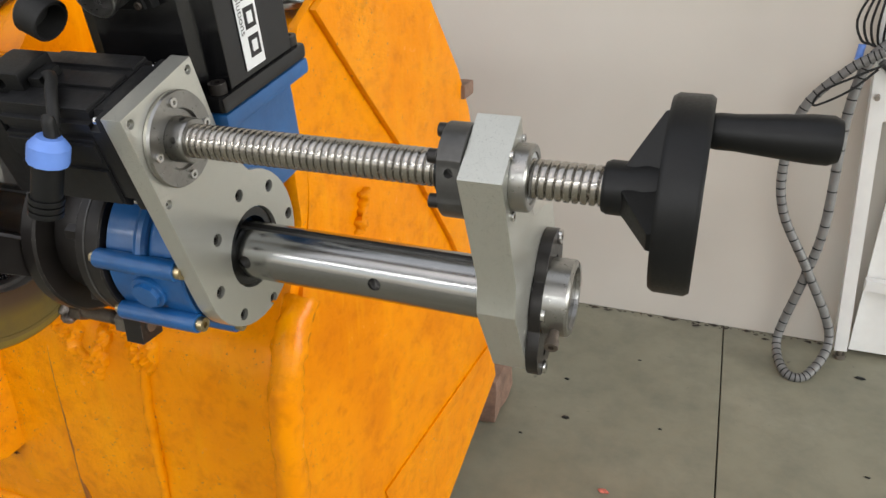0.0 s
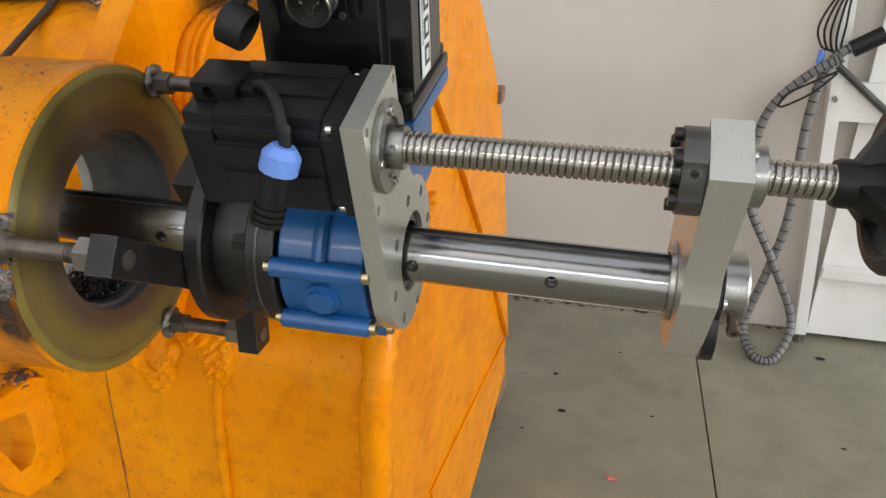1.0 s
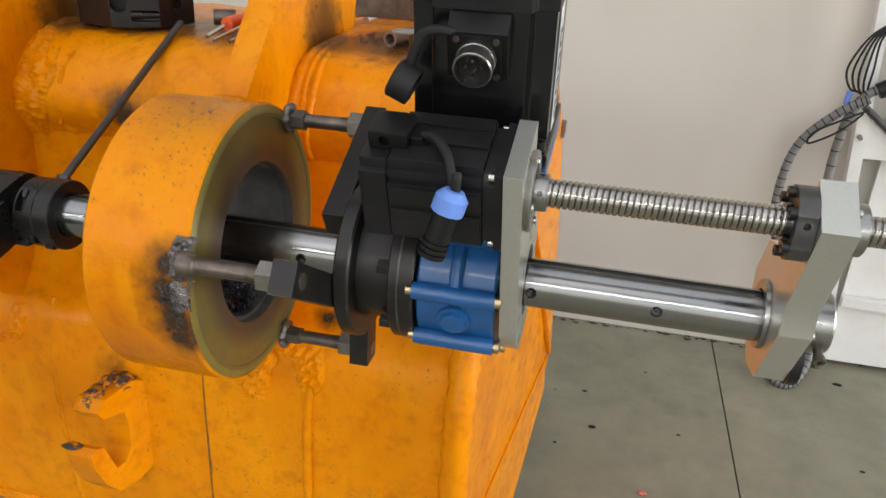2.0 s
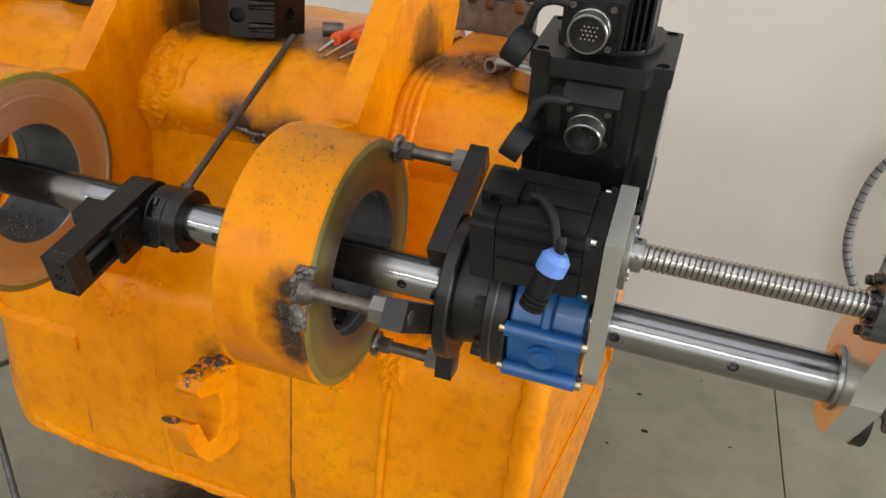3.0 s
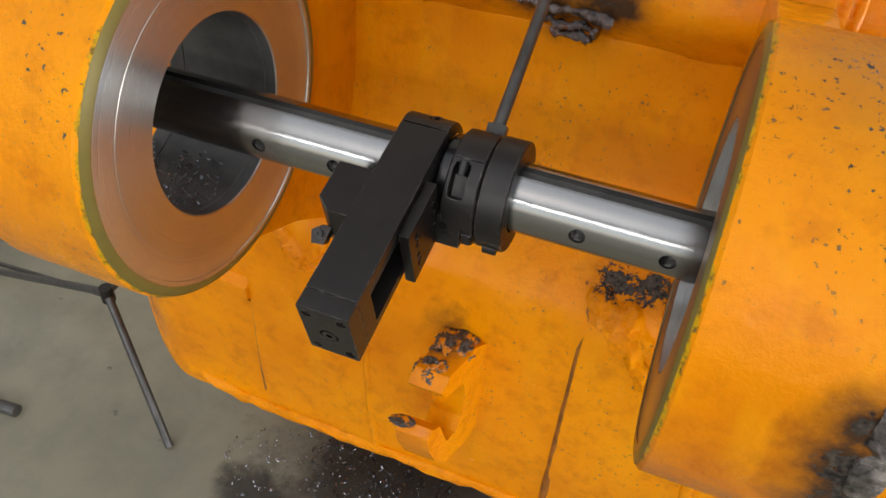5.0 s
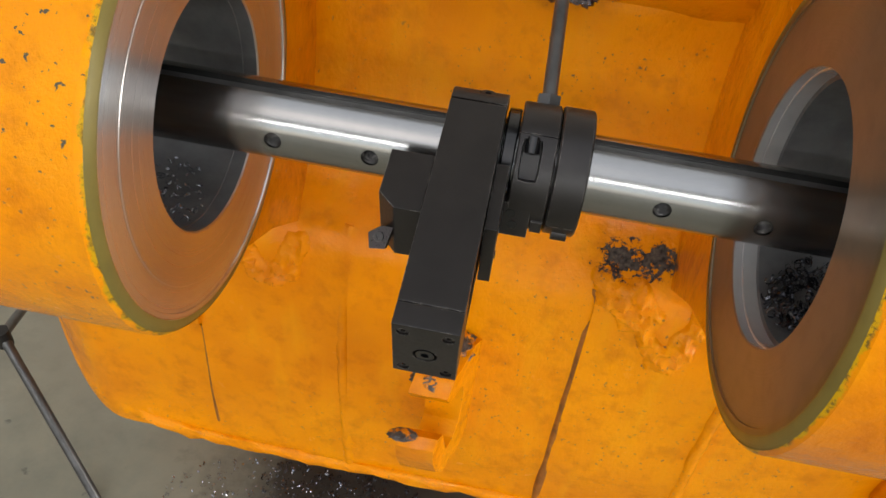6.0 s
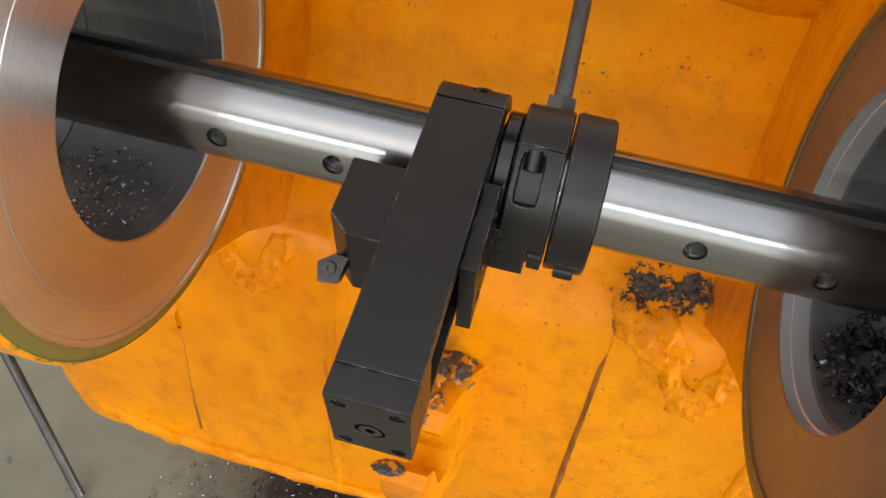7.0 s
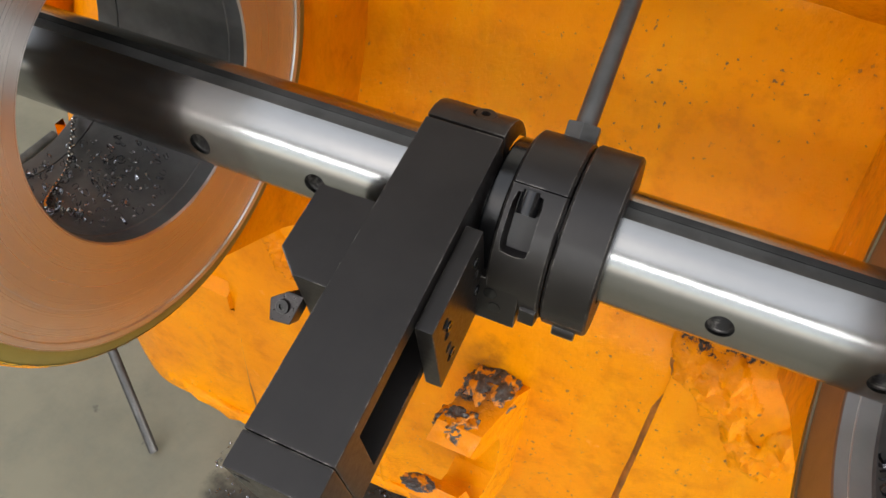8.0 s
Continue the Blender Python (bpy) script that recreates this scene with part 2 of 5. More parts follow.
M_BLACK = black_oxide()
M_BLACKGLOSS = simple("black_motor_paint", (0.005, 0.005, 0.0055), 0.2, 0.0, 0.3, 30, 0.05, 0.0004)
M_BLACKPL = simple("black_plastic", (0.006, 0.0062, 0.0065), 0.42, 0.0, 0.2, 60, 0.08, 0.0004, spec=0.3)
M_RUBBER = simple("black_rubber", (0.013, 0.013, 0.013), 0.55, 0.0, 0.2, 60, 0.1, 0.0006, spec=0.3)
M_MOTOR = simple("black_motor_case", (0.011, 0.011, 0.012), 0.40, 0.0, 0.4, 22, 0.15, 0.0007, worn=(0.022, 0.021, 0.02), spec=0.35)
M_BLUE = simple("blue_enamel", (0.011, 0.088, 0.26), 0.33, 0.0, 0.2, 25, 0.25, 0.0012, 0.3)
M_PLUGBLUE = simple("light_blue_plastic", (0.14, 0.27, 0.70), 0.45, 0.0, 0.08, 40, 0.1, 0.0005)
M_BRASS = simple("zinc_brass_bolt", (0.52, 0.42, 0.25), 0.3, 1.0, 0.2, 50, 0.1, 0.0004)
M_STUD = simple("browned_steel_stud", (0.15, 0.125, 0.105), 0.40, 0.8, 0.35, 45, 0.25, 0.001, worn=(0.30, 0.27, 0.25))
M_STEEL = simple("grey_steel", (0.34, 0.335, 0.32), 0.30, 1.0, 0.12, 40, 0.1, 0.0004)
M_NUT = simple("raw_steel_nut", (0.26, 0.235, 0.21), 0.38, 0.9, 0.25, 50, 0.2, 0.0006)
M_WELD = simple("raw_weld", (0.20, 0.18, 0.17), 0.30, 0.9, 0.6, 110, 0.5, 0.002, worn=(0.55, 0.55, 0.56))
M_WELDDARK = simple("scorched_weld", (0.22, 0.20, 0.19), 0.22, 1.0, 0.7, 70, 0.6, 0.003, worn=(0.55, 0.53, 0.5))
M_CHIP = simple("steel_swarf", (0.35, 0.36, 0.40), 0.22, 1.0, 0.6, 90, 0.2, 0.001)
M_DARKCHIP = simple("oily_swarf", (0.07, 0.07, 0.08), 0.20, 0.9, 0.6, 90, 0.2, 0.001)
M_WHITE = simple("white_enamel", (0.72, 0.72, 0.70), 0.4, 0.0, 0.05, 12, 0.1, 0.0006)
M_STICKER = simple("white_sticker", (0.72, 0.74, 0.75), 0.35, 0.0, 0.04, 20, 0.0)
M_INK = simple("black_ink", (0.012, 0.012, 0.014), 0.45, 0.0, 0.1, 30, 0.0)
M_HOSE = simple("grey_wrapped_hose", (0.17, 0.17, 0.165), 0.5, 0.0, 0.2, 40, 0.2, 0.0008)
M_REDPL = simple("orange_red_handle", (0.75, 0.10, 0.015), 0.4, 0.0, 0.15, 40, 0.1, 0.0005)
M_RUST = simple("rusty_cutting_edge", (0.24, 0.15, 0.11), 0.7, 0.2, 0.35, 25, 0.4, 0.002)
M_CARBIDE = simple("brown_coated_carbide", (0.016, 0.010, 0.009), 0.3, 0.3, 0.3, 80, 0.1, 0.0004)
M_GREYROD = simple("dark_grey_rod", (0.085, 0.083, 0.08), 0.34, 0.5, 0.3, 40, 0.15, 0.0006)


def concrete():
    m, n, l, b = nodes_of("polished_concrete")
    v = place_vec(n)
    big, mid, fine = noise_tex(n, l, v, 1.6, 4), noise_tex(n, l, v, 9, 6, 0.7), noise_tex(n, l, v, 90, 4)
    c = ramp(n, l, big, [(0.3, (0.205, 0.195, 0.138)), (0.55, (0.265, 0.252, 0.185)), (0.75, (0.325, 0.308, 0.235))])
    c = mixc(n, l, math_node(n, l, "MULTIPLY", ramp(n, l, mid, [(0.42, (0, 0, 0)), (0.7, (1, 1, 1))]), 0.5), c, (0.155, 0.158, 0.125))
    spots = ramp(n, l, noise_tex(n, l, v, 24, 3), [(0.70, (0, 0, 0)), (0.75, (1, 1, 1))])
    c = mixc(n, l, math_node(n, l, "MULTIPLY", spots, 0.6), c, (0.05, 0.048, 0.042))
    # Dark oily smudge, with the shade under the bucket painted in
    for x, y, r in ((-1.12, 0.86, 0.26), (-0.95, 0.95, 0.34), (-1.3, 0.72, 0.10)):
        d = n.new("ShaderNodeVectorMath")
        d.operation = "DISTANCE"
        l.new(v, d.inputs[0])
        d.inputs[1].default_value = (x, y, 0)
        k = math_node(n, l, "ADD", math_node(n, l, "DIVIDE", d.outputs["Value"], r), math_node(n, l, "MULTIPLY", math_node(n, l, "SUBTRACT", mid, 0.5), 1.6))
        c = mixc(n, l, ramp(n, l, k, [(0.45, (0.85,) * 3), (0.95, (0, 0, 0))]), c, (0.022, 0.021, 0.02))
    l.new(c, b.inputs["Base Color"])
    l.new(ramp(n, l, mid, [(0.3, (0.42,) * 3), (0.7, (0.68,) * 3)]), b.inputs["Roughness"])
    bump(n, l, b, fine, 0.12, 0.001)
    return m


def wall_paint():
    m, n, l, b = nodes_of("white_wall_paint")
    v = place_vec(n)
    big, fine = noise_tex(n, l, v, 0.9, 5, 0.55), noise_tex(n, l, v, 60, 4)
    c = ramp(n, l, big, [(0.3, (0.58, 0.54, 0.475)), (0.7, (0.68, 0.645, 0.585))])
    marks = ramp(n, l, noise_tex(n, l, v, 11, 3), [(0.73, (0, 0, 0)), (0.78, (1, 1, 1))])
    c = mixc(n, l, math_node(n, l, "MULTIPLY", marks, 0.4), c, (0.40, 0.37, 0.33))
    l.new(c, b.inputs["Base Color"])
    b.inputs["Roughness"].default_value = 0.75
    bump(n, l, b, fine, 0.1, 0.001)
    return m


M_FLOOR, M_WALL = concrete(), wall_paint()
# Dull grey for the unseen walls and ceiling, to cut bounced light
M_UNSEEN = simple("unseen_wall_grey", (0.20, 0.20, 0.19), 0.7, 0.0, 0.15, 3, 0.1, 0.002)

# ---- mesh helpers ----


def mesh_of(bm, name, material, smooth=35):
    bmesh.ops.recalc_face_normals(bm, faces=bm.faces)
    me = bpy.data.meshes.new(name)
    bm.to_mesh(me)
    bm.free()
    me.materials.append(material)
    for p in me.polygons:
        p.use_smooth = True
    me.set_sharp_from_angle(angle=radians(smooth))
    return me


def part(name, bm, material, parent, label="", smooth=35):
    ob = new(name, mesh_of(bm, name, material, smooth))
    if 4 < len(ob.data.polygons) < 2500 and smooth == 35:
        wn_mod = ob.modifiers.new("flat_faces", "WEIGHTED_NORMAL")
        wn_mod.keep_sharp = True
    if parent is not None:
        ob.parent = parent
        ob.matrix_parent_inverse = parent.matrix_basis.inverted()
    if label:
        ob["label"] = label
    return ob


def thing(name, place, label, category, group="", kind=""):
    ob = new(name)
    ob.empty_display_size = 0.05
    ob.location = place
    return tagged(ob, label, category, group, kind)


def solid(name, bm, material, label, category, group="", kind="", smooth=35):
    return tagged(part(name, bm, material, None, "", smooth), label, category, group, kind)


def bevelled(bm, width, seg=2, angle=30):
    edges = [e for e in bm.edges if len(e.link_faces) == 2 and e.calc_face_angle(0) > radians(angle)]
    if edges and width:
        bmesh.ops.bevel(bm, geom=edges, offset=width, segments=seg, profile=0.7, affect="EDGES", clamp_overlap=True)
    return bm


def box(x0, x1, y0, y1, z0, z1, bev=0.0015, m=None):
    bm = bmesh.new()
    bmesh.ops.create_cube(bm, size=1, matrix=Matrix.Translation(((x0 + x1) / 2, (y0 + y1) / 2, (z0 + z1) / 2)) @ Matrix.Diagonal((x1 - x0, y1 - y0, z1 - z0, 1)))
    bevelled(bm, bev)
    if m is not None:
        bm.transform(m)
    return bm


def prism_x(poly, x0, x1, bev=0.0015, seg=2):
    """A polygon of (y, z) drawn out along x."""
    bm = bmesh.new()
    lo = [bm.verts.new((x0, y, z)) for y, z in poly]
    hi = [bm.verts.new((x1, y, z)) for y, z in poly]
    k = len(poly)
    bm.faces.new(lo)
    bm.faces.new(hi[::-1])
    for i in range(k):
        bm.faces.new((lo[i], hi[i], hi[(i + 1) % k], lo[(i + 1) % k]))
    bmesh.ops.recalc_face_normals(bm, faces=bm.faces)
    return bevelled(bm, bev, seg)


def lathe(profile, cy, cz, seg=48, closed=False):
    """Turns (x, radius) points about the x axis through (cy, cz); closed joins the last point to the first, for rings."""
    bm = bmesh.new()
    rows = []
    for x, r in profile:
        if r < 1e-6:
            rows.append([bm.verts.new((x, cy, cz))] * seg)
        else:
            rows.append([bm.verts.new((x, cy + r * math.cos(2 * math.pi * i / seg), cz + r * math.sin(2 * math.pi * i / seg))) for i in range(seg)])
    pairs = list(zip(rows, rows[1:])) + ([(rows[-1], rows[0])] if closed else [])
    for a, b in pairs:
        for i in range(seg):
            j = (i + 1) % seg
            f = []
            for vtx in (a[i], a[j], b[j], b[i]):
                if vtx not in f:
                    f.append(vtx)
            if len(f) > 2:
                bm.faces.new(f)
    return bm


def cyl(p, q, r, seg=24, bev=0.0, r2=None):
    """A capped cylinder or cone from p to q."""
    p, q = Vector(p), Vector(q)
    d = q - p
    bm = bmesh.new()
    bmesh.ops.create_cone(bm, cap_ends=True, segments=seg, radius1=r, radius2=r if r2 is None else r2, depth=d.length,
                          matrix=Matrix.Translation((p + q) / 2) @ d.to_track_quat("Z", "Y").to_matrix().to_4x4())
    return bevelled(bm, bev, 2, 50)


def tube(points, r, seg=10, steps=8):
    """A round cable through the points."""
    pts = [Vector(p) for p in points]
    line = []
    for i in range(len(pts) - 1):
        a, b, c, d = pts[max(i - 1, 0)], pts[i], pts[i + 1], pts[min(i + 2, len(pts) - 1)]
        for s in range(steps):
            t = s / steps
            line.append(0.5 * (2 * b + (c - a) * t + (2 * a - 5 * b + 4 * c - d) * t * t + (3 * b - a - 3 * c + d) * t ** 3))
    line.append(pts[-1])
    bm = bmesh.new()
    rows = []
    side = Vector((0.31, 0.2, 0.93))
    for i, p in enumerate(line):
        d = (line[min(i + 1, len(line) - 1)] - line[max(i - 1, 0)]).normalized()
        side = (side - d * side.dot(d)).normalized()
        up = d.cross(side)
        rows.append([bm.verts.new(p + r * (side * math.cos(2 * math.pi * k / seg) + up * math.sin(2 * math.pi * k / seg))) for k in range(seg)])
    for a, b in zip(rows, rows[1:]):
        for k in range(seg):
            bm.faces.new((a[k], a[(k + 1) % seg], b[(k + 1) % seg], b[k]))
    bm.faces.new(rows[0][::-1])
    bm.faces.new(rows[-1])
    return bm


def join(*bms):
    out = bmesh.new()
    for b in bms:
        me = bpy.data.meshes.new("tmp")
        b.to_mesh(me)
        b.free()
        out.from_mesh(me)
        bpy.data.meshes.remove(me)
    return out


def cut(bm, *cutters):
    """Takes the cutters out of bm and returns the rest."""
    bmesh.ops.recalc_face_normals(bm, faces=bm.faces)
    c = join(*cutters)
    bmesh.ops.recalc_face_normals(c, faces=c.faces)
    obs = []
    for b in (bm, c):
        me = bpy.data.meshes.new("tmp")
        b.to_mesh(me)
        b.free()
        obs.append(new("tmp", me))
    mod = obs[0].modifiers.new("cut", "BOOLEAN")
    mod.operation, mod.object, mod.solver = "DIFFERENCE", obs[1], "EXACT"
    mod.use_self = True
    bpy.context.view_layer.update()
    dg = bpy.context.evaluated_depsgraph_get()
    done = bmesh.new()
    done.from_mesh(obs[0].evaluated_get(dg).to_mesh())
    for o in obs:
        me = o.data
        bpy.data.objects.remove(o)
        bpy.data.meshes.remove(me)
    return done


def roughen(bm, amount, scale, cuts=0):
    """Uneven surface by noise along the normals."""
    if cuts:
        bmesh.ops.subdivide_edges(bm, edges=bm.edges, cuts=cuts, use_grid_fill=True)
    bm.normal_update()
    for v in bm.verts:
        v.co += v.normal * amount * noise.fractal(v.co * scale, 1.0, 2.0, 3)
    return bm


def smooth_line(pts, per=6):
    out = []
    for i in range(len(pts) - 1):
        a, b, c, d = (Vector(pts[j]) for j in (max(i - 1, 0), i, i + 1, min(i + 2, len(pts) - 1)))
        for s in range(per):
            t = s / per
            out.append(0.5 * (2 * b + (c - a) * t + (2 * a - 5 * b + 4 * c - d) * t * t + (3 * b - a - 3 * c + d) * t ** 3))
    out.append(Vector(pts[-1]))
    return out


def sheet(rows):
    bm = bmesh.new()
    vs = [[bm.verts.new(p) for p in r] for r in rows]
    for a, b in zip(vs, vs[1:]):
        for i in range(len(a) - 1):
            bm.faces.new((a[i], a[i + 1], b[i + 1], b[i]))
    return bm


def thick_sheet(rows, depth):
    """A sheet with a back: every row is given a second layer, depth behind it along its own normal in the y, z plane."""
    back = []
    for i, r in enumerate(rows):
        p, q = Vector(rows[max(i - 1, 0)][0]), Vector(rows[min(i + 1, len(rows) - 1)][0])
        d = (q - p)
        n = Vector((0, -d.z, d.y)).normalized()
        back.append([tuple(Vector(c) + n * depth) for c in r])
    bm = sheet(rows + back[::-1])
    for col in (0, len(rows[0]) - 1):
        for i in range(len(rows) - 1):
            bm.faces.new([bm.verts.new(p) for p in (rows[i][col], rows[i + 1][col], back[i + 1][col], back[i][col])])
    bmesh.ops.remove_doubles(bm, verts=bm.verts, dist=1e-5)
    return bm


def bead(points, r, lump=0.35, name_seed=0.0, seg=8, steps=10):
    """A rippled weld bead along the points."""
    bm = tube(points, r, seg, steps)
    bm.normal_update()
    for v in bm.verts:
        v.co += v.normal * r * lump * (noise.noise(v.co * 160 + Vector((name_seed,) * 3)) + 0.6 * noise.noise(v.co * 60))
    return bm


def cap_screw(centre, direction, r, h):
    """A socket head cap screw, its hexagon socket sunk in."""
    c, d = Vector(centre), Vector(direction).normalized()
    bm = cyl(c, c + d * h, r, 20, r * 0.12)
    bm2 = cyl(c + d * h * 0.45, c + d * (h + 0.002), r * 0.5, 6)
    return cut(bm, bm2)


def hexnut(p, q, r, hole=0.0):
    bm = cyl(p, q, r, 6, r * 0.08)
    if hole:
        bm = cut(bm, cyl(Vector(p) - (Vector(q) - Vector(p)), Vector(q) * 2 - Vector(p), hole, 20))
    return bm


AY, AZ = 0.600, 0.884      # the boring bar's axis runs along x
SY, SZ = 0.5235, 1.006     # the feed screw's axis, parallel to it
AX = Vector((0, AY, AZ))

# ---- hall ----
floor = solid("floor", box(-9, 9, -5.1, 2.4, -0.2, -0.026, 0), simple("joint_dirt", (0.02, 0.018, 0.015), 0.9, 0, 0.4, 30), "grey-green polished concrete floor with sawn joints", "floor", kind="structure")
for x0, x1 in ((-9, -3.9), (-3.897, 0.1085), (0.1117, 4.1), (4.103, 9)):
    part("slab", box(x0, x1, -5.1, 2.165, -0.0255, 0.0, 0.003), M_FLOOR, floor)
solid("wall_back", box(-9, 9, 2.165, 2.4, 0, 4.4, 0), M_WALL, "white painted plaster wall with scuffs", "wall", kind="structure")
# Left wall is unseen, kept white to reflect light onto the bar
solid("wall_left", box(-9.2, -9, -5.1, 2.4, 0, 4.4, 0), M_WALL, "unseen white wall, added to reflect light from the left", "wall", kind="structure")
# Unseen walls and ceiling, added with openings where the area lamps stand
solid("wall_right", cut(box(9, 9.2, -5.1, 2.4, 0, 4.4, 0), box(8.9, 9.3, -2.9, 1.7, 0.9, 3.3, 0)), M_UNSEEN, "unseen grey wall, added with an opening for the side lamp", "wall", kind="structure")
wall_front = solid("wall_front", cut(box(-9, 9, -5.2, -5.0, 0, 4.4, 0), box(-7.5, 5.5, -5.4, -4.8, 0.2, 2.5, 0), box(-5.5, 3.5, -5.4, -4.8, 2.85, 3.45, 0)), M_UNSEEN, "unseen grey wall, added with openings for the front lamps", "wall", kind="structure")
solid("ceiling", cut(box(-9, 9, -5.2, 2.4, 4.4, 4.55, 0), box(-6.6, 3.4, -4.75, 1.05, 4.2, 4.8, 0)), M_UNSEEN, "unseen grey ceiling, added with an opening for the top lamp", "ceiling", kind="structure")

rnd0 = random.Random(77)
foot = bmesh.new()
for i in range(420):
    x = -1.6 + 3.2 * rnd0.random()
    s = 0.002 + 0.006 * rnd0.random() ** 2
    c = Vector((x, 2.163 - abs(rnd0.gauss(0, 0.010)) - s, s * 0.3))
    vs = [foot.verts.new(c + Vector((s * 1.8 * (rnd0.random() + 0.4) * a, s * (rnd0.random() + 0.4) * d, s * 0.5 * e))) for a, d, e in ((1, 0, 0), (0, 1, 0), (-1, 0, 0), (0, -1, 0), (0, 0, 1))]
    for q in range(4):
        foot.faces.new((vs[q], vs[(q + 1) % 4], vs[4]))
solid("dirt", foot, simple("swept_dirt", (0.045, 0.036, 0.028), 0.9, 0, 0.4, 60), "dark dirt gathered along the foot of the wall", "dirt", kind="stuff")

# ---- excavator bucket ----
bucket = thing("excavator_bucket", (-0.95, 1.0, 0), "orange painted steel excavator bucket standing on the concrete floor", "bucket")

FRONT = [(0.880, 0.925), (0.848, 0.900), (0.846, 0.860), (0.838, 0.80), (0.803, 0.70), (0.778, 0.645), (0.768, 0.58), (0.765, 0.46), (0.760, 0.32), (0.754, 0.272), (0.760, 0.25), (0.80, 0.225), (0.92, 0.15), (1.05, 0.05), (1.12, 0.002)]
line = smooth_line([(0, y, z) for y, z in FRONT], 7)


STRIPS = ((-1.49, -1.256, 0.010), (-1.256, -1.082, 0.016), (-1.082, -0.832, 0.020), (-0.832, -0.672, 0.023), (-0.672, -0.455, 0.018))


def belly(z):
    """How far the lower plates stand out, from nothing under the torque tube to full, and less at the bottom edge."""
    return min(1, max(0, (0.70 - z) / 0.06)) * (0.3 + 0.7 * min(1, max(0, (z - 0.27) / 0.09)))


def shell_strip(x0, x1, out):
    xs = [x0 + (x1 - x0) * i / 22 for i in range(23)]
    rows = []
    for p in line:
        row = []
        for x in xs:
            edge = max(0, (-1.40 - x)) / 0.09
            n1 = noise.fractal(Vector((x * 3, 0, p.z * 3)), 1, 2, 3) * 0.006 + noise.noise(Vector((x * 17, 3, p.z * 17))) * 0.0022
            row.append((x, p.y + n1 - out * belly(p.z) + 0.05 * edge * edge, p.z + (0.12 * edge * edge if p.z < 0.5 else 0)))
        rows.append(row)
    return thick_sheet(rows, 0.012)


for x0, x1, out in STRIPS:
    part("shell_plate", shell_strip(x0, x1, out), M_ORANGE, bucket, smooth=50)


def shell_y(z, x):
    a = min(line[6:60], key=lambda p: abs(p.z - z))
    out = next((o for x0, x1, o in STRIPS if x0 <= x < x1), 0.01)
    return a.y - out * belly(z)


# Thin brown tubes paint the shadow line of two strip seams
part("seam_groove", tube([(-0.8325, shell_y(z, -0.84) + 0.0014, z) for z in (0.645, 0.58, 0.46, 0.34, 0.275)], 0.0055, 8), simple("shaded_seam", (0.27, 0.085, 0.005), 0.6, 0, 0.5, 60, 0.4, 0.002), bucket, "seam beside the wear strip, its shadow line put into the colour", 60)
part("seam_groove", tube([(-1.258, shell_y(z, -1.26) - 0.0004, z) for z in (0.60, 0.54, 0.46, 0.36, 0.30)], 0.0030, 8), bpy.data.materials["shaded_seam"], bucket, "seam beside the wear strip, its shadow line put into the colour", 60)
for i, (x, zs, r) in enumerate(((-1.083, (0.66, 0.58, 0.46, 0.34, 0.27), 0.008), (-0.670, (0.66, 0.58, 0.46, 0.34, 0.27), 0.0075))):
    part("weld_seam", bead([(x + 0.005 * math.sin(z * 9 + i), shell_y(z, x - 0.01) + 0.001, z) for z in zs], r, 0.35, i), M_ORANGE, bucket, smooth=60)
part("edge_weld", bead([(-0.452, shell_y(z, -0.47) - 0.008 * belly(z) - 0.003, z) for z in (0.71, 0.66, 0.58, 0.46, 0.34, 0.26)], 0.021, 0.22, 5.0, 14), M_ORANGE, bucket, "thick rounded weld along the edge of the side plate", 60)
part("bottom_weld", bead([(-1.42, 0.765, 0.30), (-1.33, 0.752, 0.268), (-1.15, 0.752, 0.262), (-1.0, 0.752, 0.262), (-0.8, 0.752, 0.262), (-0.48, 0.752, 0.262)], 0.011, 0.5, 4.0), M_ORANGE, bucket, smooth=60)

TUBE = [(0.90, 0.84), (0.874, 0.868), (0.840, 0.908), (0.822, 0.940), (0.834, 0.976), (0.856, 1.008), (0.895, 1.030), (0.95, 1.038), (1.10, 1.040), (1.24, 1.040), (1.28, 1.02), (1.29, 0.95)]
tline = smooth_line([(0, y, z) for y, z in TUBE], 6)


def tube_at(x, p, seed):
    return Vector((x, p.y + 0.004 * noise.fractal(Vector((x * 8, seed, p.z * 8)), 1, 2, 3), p.z + 0.003 * noise.fractal(Vector((x * 9, seed + 4, p.y * 9)), 1, 2, 3)))


def tube_sheet(x0, x1, seed):
    xs = [x0 + (x1 - x0) * i / 22 for i in range(23)]
    return thick_sheet([[tuple(tube_at(x, p, seed)) for x in xs] for p in tline], -0.012)


